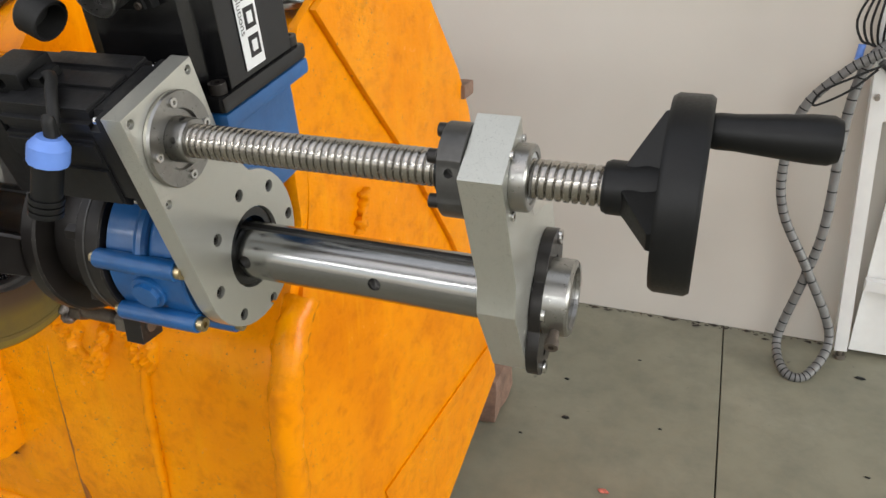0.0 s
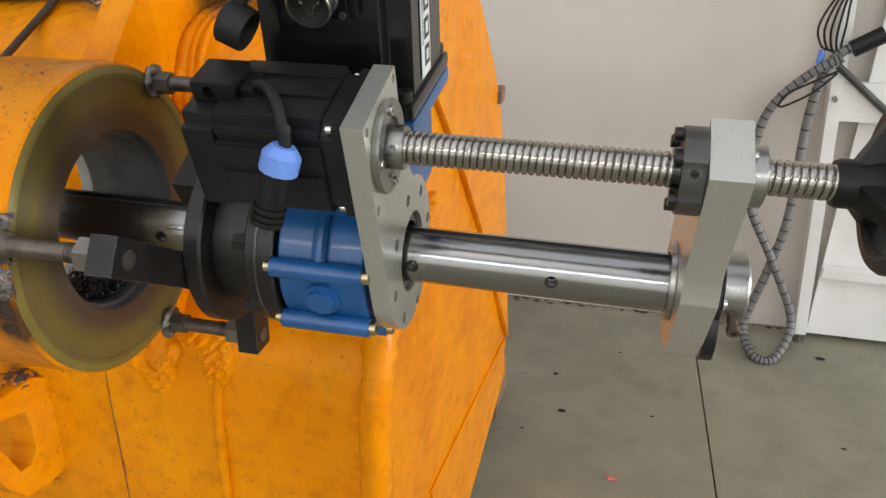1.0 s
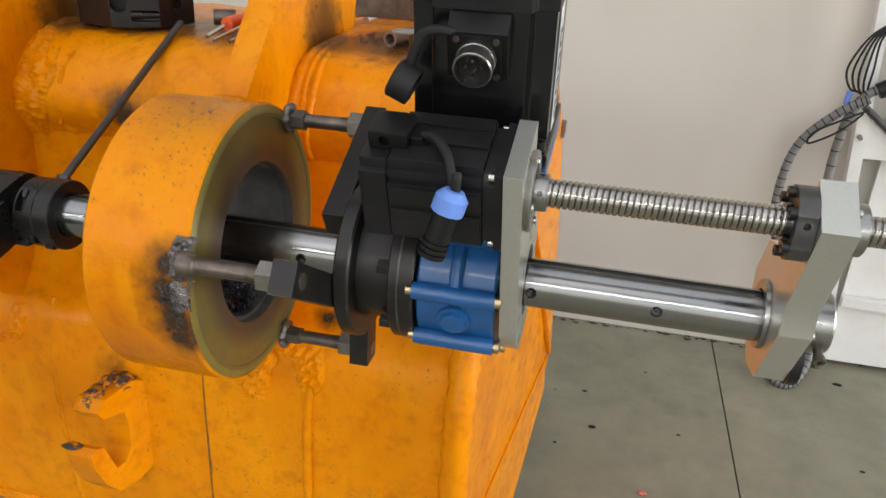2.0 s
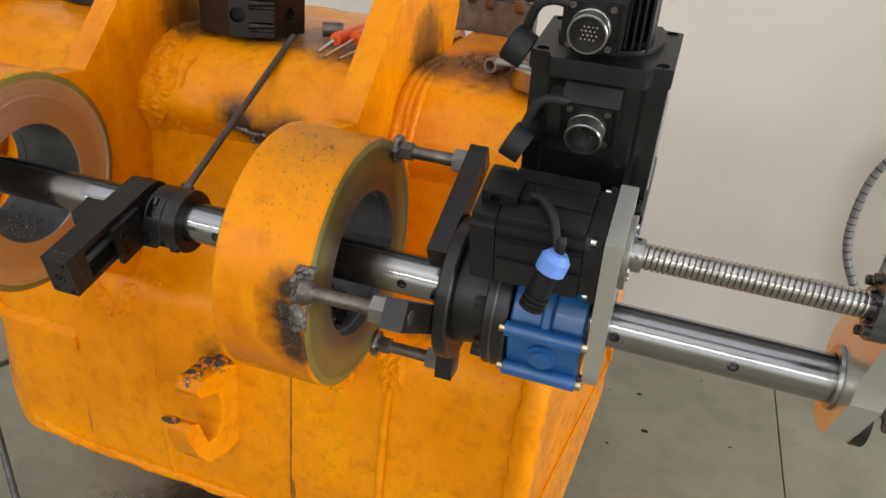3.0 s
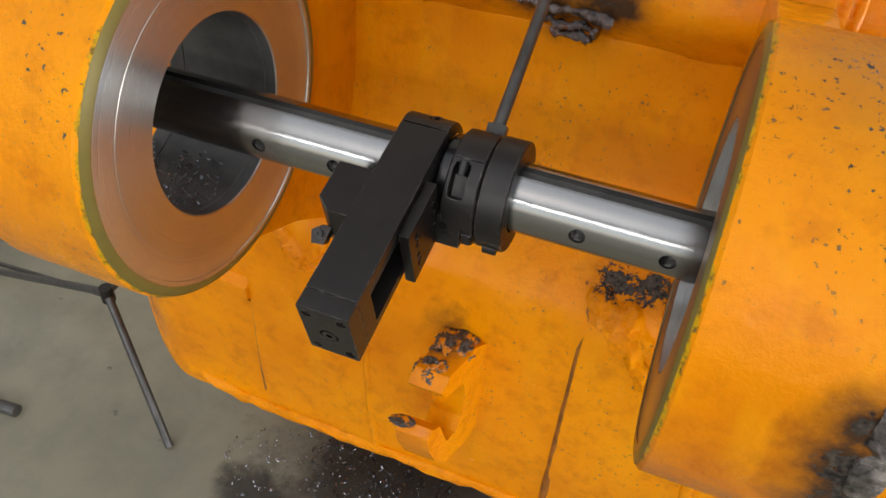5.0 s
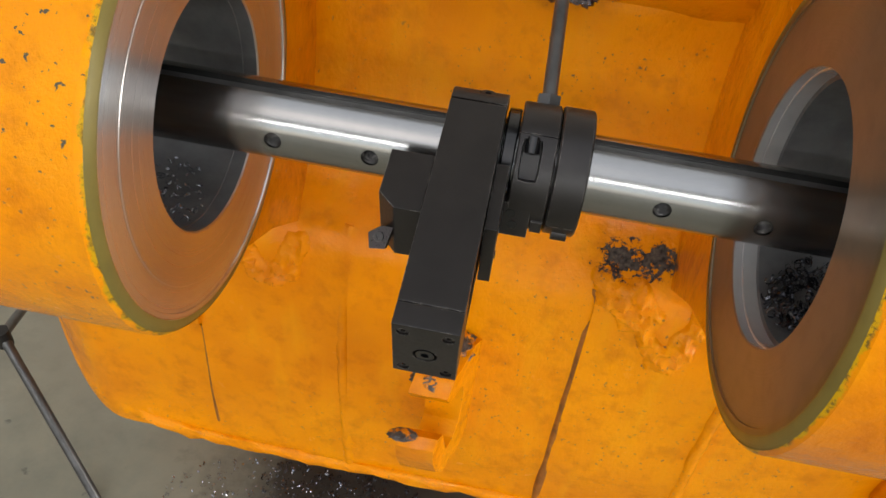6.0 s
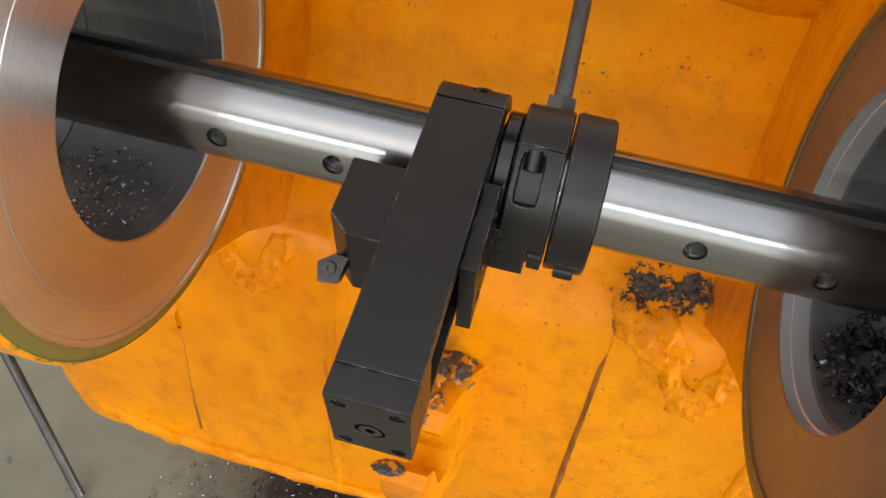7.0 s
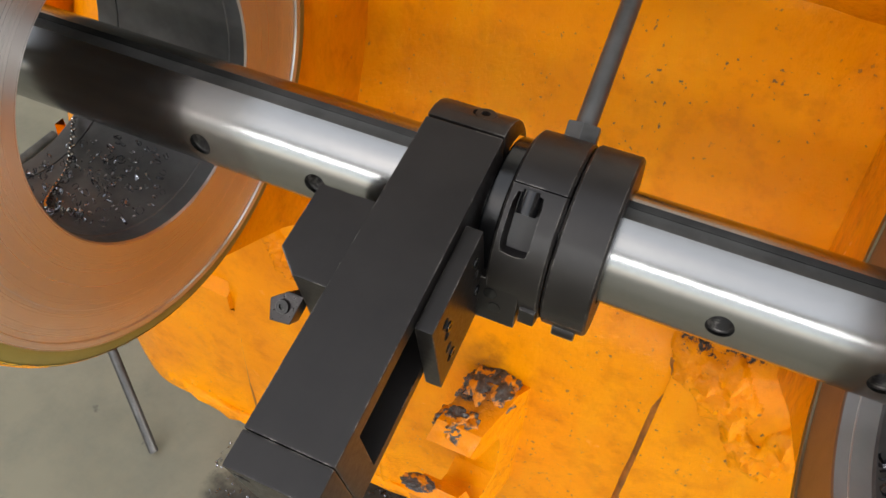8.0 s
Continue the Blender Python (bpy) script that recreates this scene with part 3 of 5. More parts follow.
def tube_weld(strokes, high, seed, tube_seed, wrinkle, warp):
    """Flat weld runs on the tube along strokes of (x, position along the tube's outline, half width)."""
    xs = [q[0] for s in strokes for q in s]
    us = [q[1] for s in strokes for q in s]
    x0, x1, u0, u1 = min(xs) - 0.022, max(xs) + 0.022, max(0.0, min(us) - 0.02), max(us) + 0.02
    lens = [0.0]
    for p, q in zip(tline, tline[1:]):
        lens.append(lens[-1] + (q - p).length)

    def at(u):
        i = max(k for k in range(len(lens) - 1) if lens[k] <= u)
        f = (u - lens[i]) / (lens[i + 1] - lens[i])
        d = (tline[i + 1] - tline[i]).normalized()
        return tline[i].lerp(tline[i + 1], f), Vector((0, -d.z, d.y))

    nx, nu = int((x1 - x0) / 0.0018), int((u1 - u0) / 0.0018)
    rows = []
    for j in range(nu + 1):
        u = u0 + (u1 - u0) * j / nu
        p, nrm = at(u)
        row = []
        for i in range(nx + 1):
            x = x0 + (x1 - x0) * i / nx
            q = Vector((x + warp * noise.noise(Vector((x * 45, seed, u * 45))), u + warp * noise.noise(Vector((x * 45, seed + 7, u * 45)))))
            best = 0.0
            for s in strokes:
                for a, c in zip(s, s[1:]):
                    a2, d2 = Vector(a[:2]), Vector(c[:2]) - Vector(a[:2])
                    t = max(0, min(1, (q - a2).dot(d2) / d2.length_squared))
                    w = a[2] + (c[2] - a[2]) * t
                    best = max(best, 1 - (q - a2 - d2 * t).length / w)
            up = -0.004
            if best > 0:
                rip = noise.fractal(Vector((x * 60, seed, u * 190)), 0.9, 2, 4)
                up = 0.0006 + high * math.sqrt(best) * (0.55 + wrinkle * rip)
            row.append(tuple(tube_at(x, p, tube_seed) + nrm * max(up, -0.004)))
        rows.append(row)
    return sheet(rows)


for k, (x0, x1) in enumerate(((-1.50, -1.17), (-1.145, -0.755), (-0.73, -0.462))):
    part("torque_tube", tube_sheet(x0, x1, k * 3.0), M_ORANGE, bucket, smooth=50)

EAR = [(0.60, 0.745), (0.70, 0.70), (0.79, 0.64), (0.95, 0.66), (1.05, 0.9), (1.12, 1.10), (1.08, 1.36), (1.00, 1.40), (0.90, 1.20), (0.845, 1.142), (0.72, 1.010), (0.66, 1.018), (0.58, 1.02), (0.50, 0.97), (0.47, 0.88), (0.50, 0.80)]
for x0, x1 in ((-1.178, -1.140), (-0.763, -0.725)):
    bm = cut(prism_x(EAR, x0, x1, 0.004), lathe([(x0 - 0.01, 0), (x0 - 0.01, 0.12), (x1 + 0.01, 0.12), (x1 + 0.01, 0)], AY, AZ))
    part("ear_plate", bm, M_ORANGE, bucket, "orange ear plate welded to the torque tube")


def boss(x0, x1, bore, face_lo, face_hi, skin, inside, chamfer, lip):
    b = part("pin_boss", lathe([(x0 + 0.002, 0.1465), (x0 + 0.005, 0.149), (x1 - 0.005, 0.149), (x1 - 0.002, 0.1465)], AY, AZ, 96), skin, bucket, "thick round pin boss with a bored centre")
    for x, m in ((x0, face_lo), (x1, face_hi)):
        s = 1 if x == x1 else -1
        prof = [(x - s * 0.0035, 0.1475), (x - s * 0.0012, 0.1450), (x, 0.1385), (x, 0.1345), (x - s * 0.0012, 0.134), (x - s * 0.0012, 0.117), (x - s * (0.0012 - lip), 0.1165), (x - s * (0.0012 - lip), bore + 0.001), (x - s * 0.002, bore)]
        part("machined_face", lathe(prof[2:], AY, AZ, 96), m, b)
        part("chamfer", lathe([(x - s * 0.0040, 0.1478), (x - s * 0.0012, 0.1450), (x + s * 0.0001, 0.1400), (x + s * 0.0001, 0.1384)], AY, AZ, 96), M_OLIVE, b, "olive oxidised chamfer")
    part("bore", lathe([(x0 + 0.018, bore), (x0 + 0.0185, bore - chamfer), (x1 - 0.0125, bore - chamfer), (x1 - 0.012, bore), (x1 - 0.002, bore)], AY, AZ, 96), M_BORE, b)
    part("counterbore", lathe([(x0 + 0.002, bore), (x0 + 0.008, bore), (x0 + 0.0084, bore - 0.001), (x0 + 0.018, bore - 0.001), (x0 + 0.018, bore)], AY, AZ, 96), inside, b)
    return b


boss(-1.245, -1.132, 0.080, M_FACE_R, M_FACE_L, M_BOSS_L, M_BORE, 0.0005, 0.0004)
boss(-0.768, -0.657, 0.087, M_FACE_R, M_FACE_RO, M_BOSS_R, M_BORE_BRIGHT, 0.004, 0.00005)

# welds where the ears meet the tube
part("ear_weld", tube_weld([[(-1.136, 0.05, 0.010), (-1.130, 0.12, 0.012), (-1.126, 0.19, 0.012), (-1.13, 0.25, 0.010), (-1.13, 0.33, 0.008)],
                            [(-1.118, 0.06, 0.007), (-1.108, 0.12, 0.011), (-1.106, 0.18, 0.012), (-1.114, 0.235, 0.009)],
                            [(-1.100, 0.11, 0.006), (-1.090, 0.14, 0.008), (-1.086, 0.175, 0.009), (-1.092, 0.215, 0.007)],
                            [(-1.118, 0.07, 0.006), (-1.09, 0.055, 0.006), (-1.068, 0.045, 0.004)], [(-1.072, 0.11, 0.004), (-1.064, 0.075, 0.005), (-1.060, 0.05, 0.004)],
                            [(-1.066, 0.17, 0.006), (-1.063, 0.215, 0.005)]], 0.0070, 1.0, 3.0, 0.85, 0.007), M_ORANGE, bucket, "wide wrinkled weld on the torque tube", 75)
for k, (z, y) in enumerate(((0.925, 0.8215), (0.912, 0.8235), (0.902, 0.826))):
    part("burnt_weld", bead([(-0.965 + 0.02 * k, y, z + 0.006), (-0.93, y, z), (-0.905, y, z + 0.003), (-0.880 - 0.01 * k, y, z - 0.002)], 0.0040, 1.1, 30.0 + k), M_WELDDARK, bucket, "burnt weld left on the tube", 60)
part("ear_weld", tube_weld([[(-0.722, 0.05, 0.007), (-0.718, 0.12, 0.007), (-0.716, 0.20, 0.007), (-0.718, 0.27, 0.007), (-0.718, 0.40, 0.007)],
                            [(-0.711, 0.06, 0.0055), (-0.706, 0.13, 0.0055), (-0.704, 0.20, 0.0055), (-0.705, 0.27, 0.005), (-0.706, 0.36, 0.005)],
                            [(-0.700, 0.08, 0.0045), (-0.695, 0.14, 0.005), (-0.692, 0.20, 0.005), (-0.694, 0.26, 0.004)]], 0.0055, 2.0, 6.0, 0.22, 0.0012), M_ORANGE, bucket, "three parallel weld runs along the ear", 75)


def scar(strokes, thick, high, seed):
    """Ragged old weld metal on the shell along strokes of (x, z) points: a fine sheet that stands out only near them."""
    xs = [p[0] for s in strokes for p in s]
    zs = [p[1] for s in strokes for p in s]
    x0, x1, z0, z1 = min(xs) - 0.025, max(xs) + 0.025, min(zs) - 0.025, max(zs) + 0.025
    nx, nz = int((x1 - x0) / 0.0022), int((z1 - z0) / 0.0022)
    rows = []
    for j in range(nz + 1):
        z = z0 + (z1 - z0) * j / nz
        row = []
        for i in range(nx + 1):
            x = x0 + (x1 - x0) * i / nx
            q = Vector((x + 0.010 * noise.noise(Vector((x * 40, seed, z * 40))), z + 0.010 * noise.noise(Vector((x * 40, seed + 7, z * 40)))))
            d = 1.0
            for s in strokes:
                for p0, p1 in zip(s, s[1:]):
                    a, c = Vector(p0), Vector(p1) - Vector(p0)
                    t = max(0, min(1, (q - a).dot(c) / c.length_squared))
                    d = min(d, (q - a - c * t).length)
            k = 1 - d / thick
            lump = 0.55 + 0.8 * noise.fractal(Vector((x * 120, seed, z * 120)), 0.8, 2, 4)
            row.append((x, shell_y(z, x) - 0.005 - high * max(0.15, lump) * math.sqrt(k) if k > 0 else shell_y(z, x) + 0.006, z))
        rows.append(row)
    return sheet(rows)


part("weld_scar", scar([[(-0.826, 0.655), (-0.800, 0.635), (-0.775, 0.605), (-0.753, 0.578), (-0.738, 0.600), (-0.728, 0.632)], [(-0.800, 0.650), (-0.775, 0.628)]], 0.014, 0.012, 1.0), M_ORANGE, bucket, "ragged old weld left on the shell", 60)
part("weld_scar", scar([[(-1.205, 0.632), (-1.186, 0.604), (-1.166, 0.589), (-1.150, 0.603), (-1.139, 0.638)]], 0.013, 0.011, 5.0), M_ORANGE, bucket, "ragged old weld left on the shell", 60)
part("weld_scar", scar([[(-0.70, 0.655), (-0.675, 0.635), (-0.665, 0.60), (-0.66, 0.635)]], 0.014, 0.013, 8.0), M_ORANGE, bucket, "small weld spatter on the shell", 60)

# hook on the back of the shell
HOOK = [(0.675, 0.531), (0.667, 0.545), (0.680, 0.560), (0.728, 0.566), (0.756, 0.552), (0.785, 0.54), (0.785, 0.405), (0.750, 0.400), (0.715, 0.390), (0.684, 0.393), (0.664, 0.420), (0.651, 0.455), (0.648, 0.480), (0.657, 0.490), (0.668, 0.486), (0.676, 0.462), (0.684, 0.437), (0.700, 0.438), (0.711, 0.456), (0.713, 0.500), (0.708, 0.523)]


def hook_mesh(outline, width):
    """A thick flame-cut plate: the outline drawn out along x, its faces cut to small triangles and left uneven."""
    bm = prism_x(outline, 0, width, 0)
    bmesh.ops.triangulate(bm, faces=bm.faces, ngon_method="EAR_CLIP")
    bevelled(bm, 0.0048, 3, 25)
    bmesh.ops.triangulate(bm, faces=bm.faces)
    bmesh.ops.subdivide_edges(bm, edges=[e for e in bm.edges if e.calc_length() > 0.006], cuts=3, use_grid_fill=True)
    for v in bm.verts:
        v.co.x += -0.972 - (0.755 - v.co.y) * 0.30
        burnt = max(0.0, min(1.0, (v.co.z - 0.535) / 0.02)) * max(0.0, min(1.0, (-0.945 - (0.755 - v.co.y) * 0.30 - v.co.x) / 0.012 + 1))
        v.co += Vector((0.3 * noise.noise(v.co * 80), -0.4, 1.0)) * (0.0010 + 0.007 * burnt) * (noise.noise(v.co * 75) + 0.2)
    return bm


hook = part("lifting_hook", hook_mesh(HOOK, 0.040), M_ORANGE, bucket, "orange welded hook with a torch-cut black top", 65)
part("hook_weld", bead([(-0.9315, 0.757, 0.555), (-0.929, 0.759, 0.51), (-0.928, 0.759, 0.46), (-0.928, 0.757, 0.41)], 0.008, 0.9, 21.0), M_ORANGE, hook, "lumpy orange weld beside the hook", 60)



def torch_slag():
    """Black melted slag with blobs of orange paint left between."""
    m, n, l, b = nodes_of("torch_slag")
    v = place_vec(n)
    f, g = noise_tex(n, l, v, 75, 4, 0.6), noise_tex(n, l, v, 260, 4, 0.7)
    black = ramp(n, l, g, [(0.3, (0.012, 0.011, 0.011)), (0.7, (0.10, 0.085, 0.075))])
    l.new(mixc(n, l, ramp(n, l, f, [(0.53, (0, 0, 0)), (0.58, (1, 1, 1))]), black, (0.62, 0.20, 0.002)), b.inputs["Base Color"])
    l.new(ramp(n, l, g, [(0.2, (0.22,) * 3), (0.8, (0.5,) * 3)]), b.inputs["Roughness"])
    bump(n, l, b, g, 0.5, 0.002)
    return m


slag = torch_slag()
for cx, cy, cz, rx, ry, rz, sd in ((-0.968, 0.722, 0.562, 0.022, 0.030, 0.008, 1.0), (-0.988, 0.655, 0.4900, 0.014, 0.008, 0.003, 2.0), (-0.974, 0.690, 0.552, 0.020, 0.018, 0.014, 3.0)):
    bm = bmesh.new()
    bmesh.ops.create_icosphere(bm, subdivisions=5, radius=1)
    for v in bm.verts:
        d = v.co.normalized()
        f = 1 + 0.28 * noise.fractal(d * 3.2 + Vector((sd, 0, 0)), 0.8, 2, 4)
        v.co = Vector((cx - (0.71 - cy - d.y * ry) * 0.19 + d.x * rx * f, cy + d.y * ry * f, cz + d.z * rz * f - (0.02 * d.y * d.y if d.y < 0 and sd < 1.5 else 0)))
    part("slag", bm, slag, hook, "black torch-cut slag with orange flecks", 70)

# side plates
SLANT = 0.155


def side_plate(poly, base_x, sign, thick):
    bm = prism_x(poly, 0, thick, 0.004)
    for v in bm.verts:
        v.co.x = base_x + sign * (v.co.x + (v.co.y - 0.755) * SLANT)
    return bm


SIDE = [(0.757, 0.28), (0.757, 0.60), (0.775, 0.67), (0.83, 0.80), (0.822, 0.93), (0.855, 1.03), (0.90, 1.065), (0.98, 1.085), (1.06, 1.08), (1.133, 1.03), (1.216, 0.914), (1.254, 0.842), (1.300, 0.70), (1.335, 0.55), (1.37, 0.38), (1.41, 0.215), (1.20, 0.045), (1.12, 0.002), (1.0, 0.09), (0.80, 0.225)]
part("side_plate", side_plate(SIDE, -0.482, 1, 0.012), M_ORANGE, bucket, "orange side plate of the bucket")
RAISED = [(0.875, 1.045), (0.96, 0.938), (1.046, 0.835), (1.193, 0.632), (1.383, 0.322), (1.335, 0.55), (1.300, 0.70), (1.254, 0.842), (1.216, 0.914), (1.133, 1.028), (1.06, 1.078), (0.98, 1.082), (0.90, 1.062)]
part("wear_plate", side_plate(RAISED, -0.470, 1, 0.010), M_ORANGE, bucket, "raised orange wear plate")
LOWER = [(1.383, 0.322), (1.17, 0.288), (0.971, 0.254), (0.98, 0.225), (1.18, 0.262), (1.385, 0.295)]
part("wear_plate", side_plate(LOWER, -0.470, 1, 0.004), M_ORANGE, bucket)
part("side_plate", side_plate([(max(y, 0.815), z) for y, z in SIDE if not (y < 0.82 and 0.28 < z < 0.6)], -1.470, -1, 0.012), M_ORANGE, bucket, "orange side plate of the bucket")
part("paint_drip", bead([(-0.440, 0.955, 0.80), (-0.438, 0.955, 0.775), (-0.440, 0.945, 0.74)], 0.010, 0.9, 7), M_ORANGE, bucket, smooth=60)
part("lug", box(-0.405, -0.38, 1.225, 1.27, 0.862, 0.885, 0.004), M_RUST, bucket, "bare steel lug")
part("cutting_edge", roughen(box(-0.48, -0.39, 1.50, 1.66, 0.0, 0.13, 0.03), 0.006, 12, 2), M_RUST, bucket, "worn brown steel cutting edge")

# ---- boring bar ----
bar = thing("boring_bar", (-0.8, AY, AZ), "polished round steel boring bar with a keyway, running through the bosses", "boring bar")
R_BAR = 0.0250
KEY_TURN = radians(8)
KEY_M = Matrix.Translation((0, AY, AZ)) @ Matrix.Rotation(KEY_TURN, 4, "X")


def bar_section():
    pts = []
    half = math.asin(0.0050 / R_BAR)
    for i in range(73):
        a = math.pi / 2 + KEY_TURN + half + (2 * math.pi - 2 * half) * i / 72
        pts.append((AY + R_BAR * math.cos(a), AZ + R_BAR * math.sin(a)))
    for w in (0.0050, -0.0050):
        pts.append((AY + w * math.cos(KEY_TURN) - (R_BAR - 0.0055) * math.sin(KEY_TURN), AZ + w * math.sin(KEY_TURN) + (R_BAR - 0.0055) * math.cos(KEY_TURN)))
    return pts


HOLES = (-0.241, -0.361, -0.481, -0.601, -0.782, -0.842, -1.022, -1.084)
holes = [cyl((x, AY - 0.03, AZ), (x, AY - 0.009, AZ), 0.0056, 24) for x in HOLES]
shaft = part("shaft", cut(prism_x(bar_section(), -1.52, -0.088, 0), *holes), M_BAR, bar)
# Dark grey floor strip paints the shade inside the deep groove
part("keyway", box(-1.51, -0.09, -0.0049, 0.0049, R_BAR - 0.0054, R_BAR - 0.0048, 0, KEY_M), M_GREYROD, shaft, "keyway floor with its shade painted dark grey")
for x in HOLES:
    # thread turns inside each tapped hole
    rings = [lathe([(0.0, 0.0058), (0.0006, 0.0048), (0.0012, 0.0058)], 0, 0, 20) for _ in range(9)]
    for i, b in enumerate(rings):
        b.transform(Matrix.Translation((x, AY - 0.0225 + 0.0013 * i, AZ)) @ Matrix.Rotation(radians(90), 4, "Z"))
    part("thread", join(*rings), M_BLACK, shaft)
for x in (-0.228,):
    for k in range(2):
        part("stamped_mark", box(x - 0.003 + 0.0032 * k, x - 0.0024 + 0.0032 * k, -0.0001, 0.0001, -0.0012, 0.0012, 0, Matrix.Translation((0, AY - 0.02295, AZ + 0.0071)) @ Matrix.Rotation(radians(-16), 4, "X")), M_BLACK, shaft)

for ob in (shaft, *shaft.children):
    # the bar sags a little towards its driven end
    for v in ob.data.vertices:
        v.co.z -= 0.0054 * (v.co.x + 0.62)

# ---- tool holder on the bar ----
holder = thing("tool_holder", (-0.961, 0.53, 0.88), "black oxide boring tool slide clamped on the bar", "tool holder")
TA = math.atan2(0.036, 0.138)
ta, tn = Vector((0, math.cos(TA), math.sin(TA))), Vector((0, -math.sin(TA), math.cos(TA)))
TM = Matrix(((1, 0, 0, -0.961), (0, ta.y, tn.y, 0.457), (0, ta.z, tn.z, 0.890), (0, 0, 0, 1)))   # x, along, up; top of the front end at zero
W = 0.0172
body = cut(box(-W, W, 0.0, 0.143, -0.051, 0, 0.0012), box(0.002, 0.03, 0.014, 0.085, -0.044, -0.008, 0.001),
           lathe([(-0.03, 0), (-0.03, R_BAR + 0.0003), (0.03, R_BAR + 0.0003), (0.03, 0)], 0.148, -0.040))
body.transform(TM)
part("slide_body", body, M_BLACK, holder)
arc = [(0.144 + 0.046 * math.sin(a) * 0.62, -0.040 + 0.040 * math.cos(a)) for a in [math.pi * i / 14 for i in range(15)]]
capb = cut(prism_x(arc, -W, W, 0.0012), lathe([(-0.03, 0), (-0.03, R_BAR + 0.0003), (0.03, R_BAR + 0.0003), (0.03, 0)], 0.148, -0.040),
           cyl((0.004, 0.150, -0.012), (0.004, 0.164, 0.01), 0.0052, 20))
capb.transform(TM)
cap = part("clamp_cap", capb, M_BLACK, holder)
sb = cap_screw((0.004, 0.154, -0.010), (0, 0.35, 0.94), 0.0045, 0.006)
sb.transform(TM)
part("clamp_screw", sb, M_BLACK, cap)
end = cut(box(-W, W, -0.0135, -0.0002, -0.051, 0, 0.0012), cyl((0, -0.03, -0.028), (0, -0.0105, -0.028), 0.0065, 32), *[cyl((sx * 0.0115, -0.03, sz), (sx * 0.0115, -0.010, sz), 0.0033, 20) for sx in (-1, 1) for sz in (-0.007, -0.045)])
end.transform(TM)
endp = part("end_plate", end, M_BLACK, holder)
for sx in (-1, 1):
    for sz in (-0.007, -0.045):
        b = cap_screw((sx * 0.0115, -0.0095, sz), (0, -1, 0), 0.0028, 0.003)
        b.transform(TM)
        part("screw", b, M_BLACK, endp)
b = cut(cyl((0, -0.009, -0.028), (0, -0.0135, -0.028), 0.0050, 28, 0.0004), cyl((0, -0.012, -0.028), (0, -0.018, -0.028), 0.0024, 6))
b.transform(TM)
part("adjusting_screw", b, M_BLACKGLOSS, endp)
b = cyl((0.006, 0.014, -0.027), (0.006, 0.086, -0.027), 0.0055, 20)
b.transform(TM)
part("lead_screw", b, M_GREYROD, holder)
pl = cut(box(0.0176, 0.0250, 0.056, 0.103, -0.058, -0.006, 0.001), *[cyl((0.022, y, z), (0.03, y, z), 0.0026, 18) for y in (0.066, 0.094) for z in (-0.016, -0.026, -0.037, -0.046)][:6])
pl.transform(TM)
plate = part("slide_plate", pl, M_BLACK, holder)
for y, z in ((0.068, -0.022), (0.094, -0.016), (0.068, -0.046), (0.094, -0.038)):
    b = cap_screw((0.0245, y, z), (1, 0, 0), 0.0024, 0.0012)
    b.transform(TM)
    part("screw", b, M_BLACKGLOSS, plate)
# the cartridge on the other side, with its cutting insert
cart = [(-0.0427, 0.098), (-0.0427, 0.0665), (-0.0325, 0.0570), (-W - 0.0003, 0.0570), (-W - 0.0003, 0.098)]
cb = prism_x(cart, -0.047, -0.0028, 0.001)
cb.transform(TM @ Matrix(((0, 1, 0, 0), (0, 0, 1, 0), (1, 0, 0, 0), (0, 0, 0, 1))))
cartridge = part("cartridge", cb, M_BLACK, holder)
ib = [(-0.038, 0.055), (-0.045, 0.050), (-0.043, 0.041), (-0.034, 0.042), (-0.031, 0.055)]
bm = bmesh.new()
lo = [bm.verts.new((x, y, -0.017)) for x, y in ib]
hi = [bm.verts.new((x * 0.97 - 0.001, y * 0.95 + 0.0025, -0.025)) for x, y in ib]
bm.faces.new(lo[::-1])
bm.faces.new(hi)
for i in range(5):
    bm.faces.new((lo[i], lo[(i + 1) % 5], hi[(i + 1) % 5], hi[i]))
bmesh.ops.recalc_face_normals(bm, faces=bm.faces)
bevelled(bm, 0.0008)
TI = TM @ Matrix.Translation((-0.0402, 0.0527, -0.0266)) @ Matrix.Rotation(radians(38), 4, "X") @ Matrix.Translation((0.0385, -0.0485, 0.017))
bm.transform(TI)
ins = part("cutting_insert", bm, M_CARBIDE, cartridge, "dark carbide cutting insert")
b = cut(cyl((-0.0385, 0.0485, -0.018), (-0.0385, 0.0485, -0.0155), 0.0030, 20, 0.0005), cyl((-0.0385, 0.0485, -0.0165), (-0.0385, 0.0485, -0.013), 0.0013, 6))
b.transform(TI)
part("insert_screw", b, M_BLACK, ins)

# ---- split collars beside the holder ----
collar = thing("split_collar", (-0.908, AY, AZ), "black split clamping collar on the bar with a lever rod", "shaft collar")


def ring_x(x0, x1, r_in, r_out, bev=0.001, seg=64):
    return lathe([(x0, r_in), (x0, r_out - bev), (x0 + bev, r_out), (x1 - bev, r_out), (x1, r_out - bev), (x1, r_in)], AY, AZ, seg, True)


c1 = cut(ring_x(-0.934, -0.9105, R_BAR + 0.0002, 0.0395), box(-0.95, -0.90, AY - 0.06, AY - 0.02, AZ + 0.0205, AZ + 0.0210, 0),
         box(-0.931, -0.919, AY - 0.06, AY - 0.0295, AZ - 0.007, AZ + 0.0185, 0.0045))
TURN = Matrix.Translation((0, AY, AZ)) @ Matrix.Rotation(radians(-30), 4, "X") @ Matrix.Translation((0, -AY, -AZ))
c1.transform(TURN)
half_a = part("collar_half", c1, M_BLACK, collar)
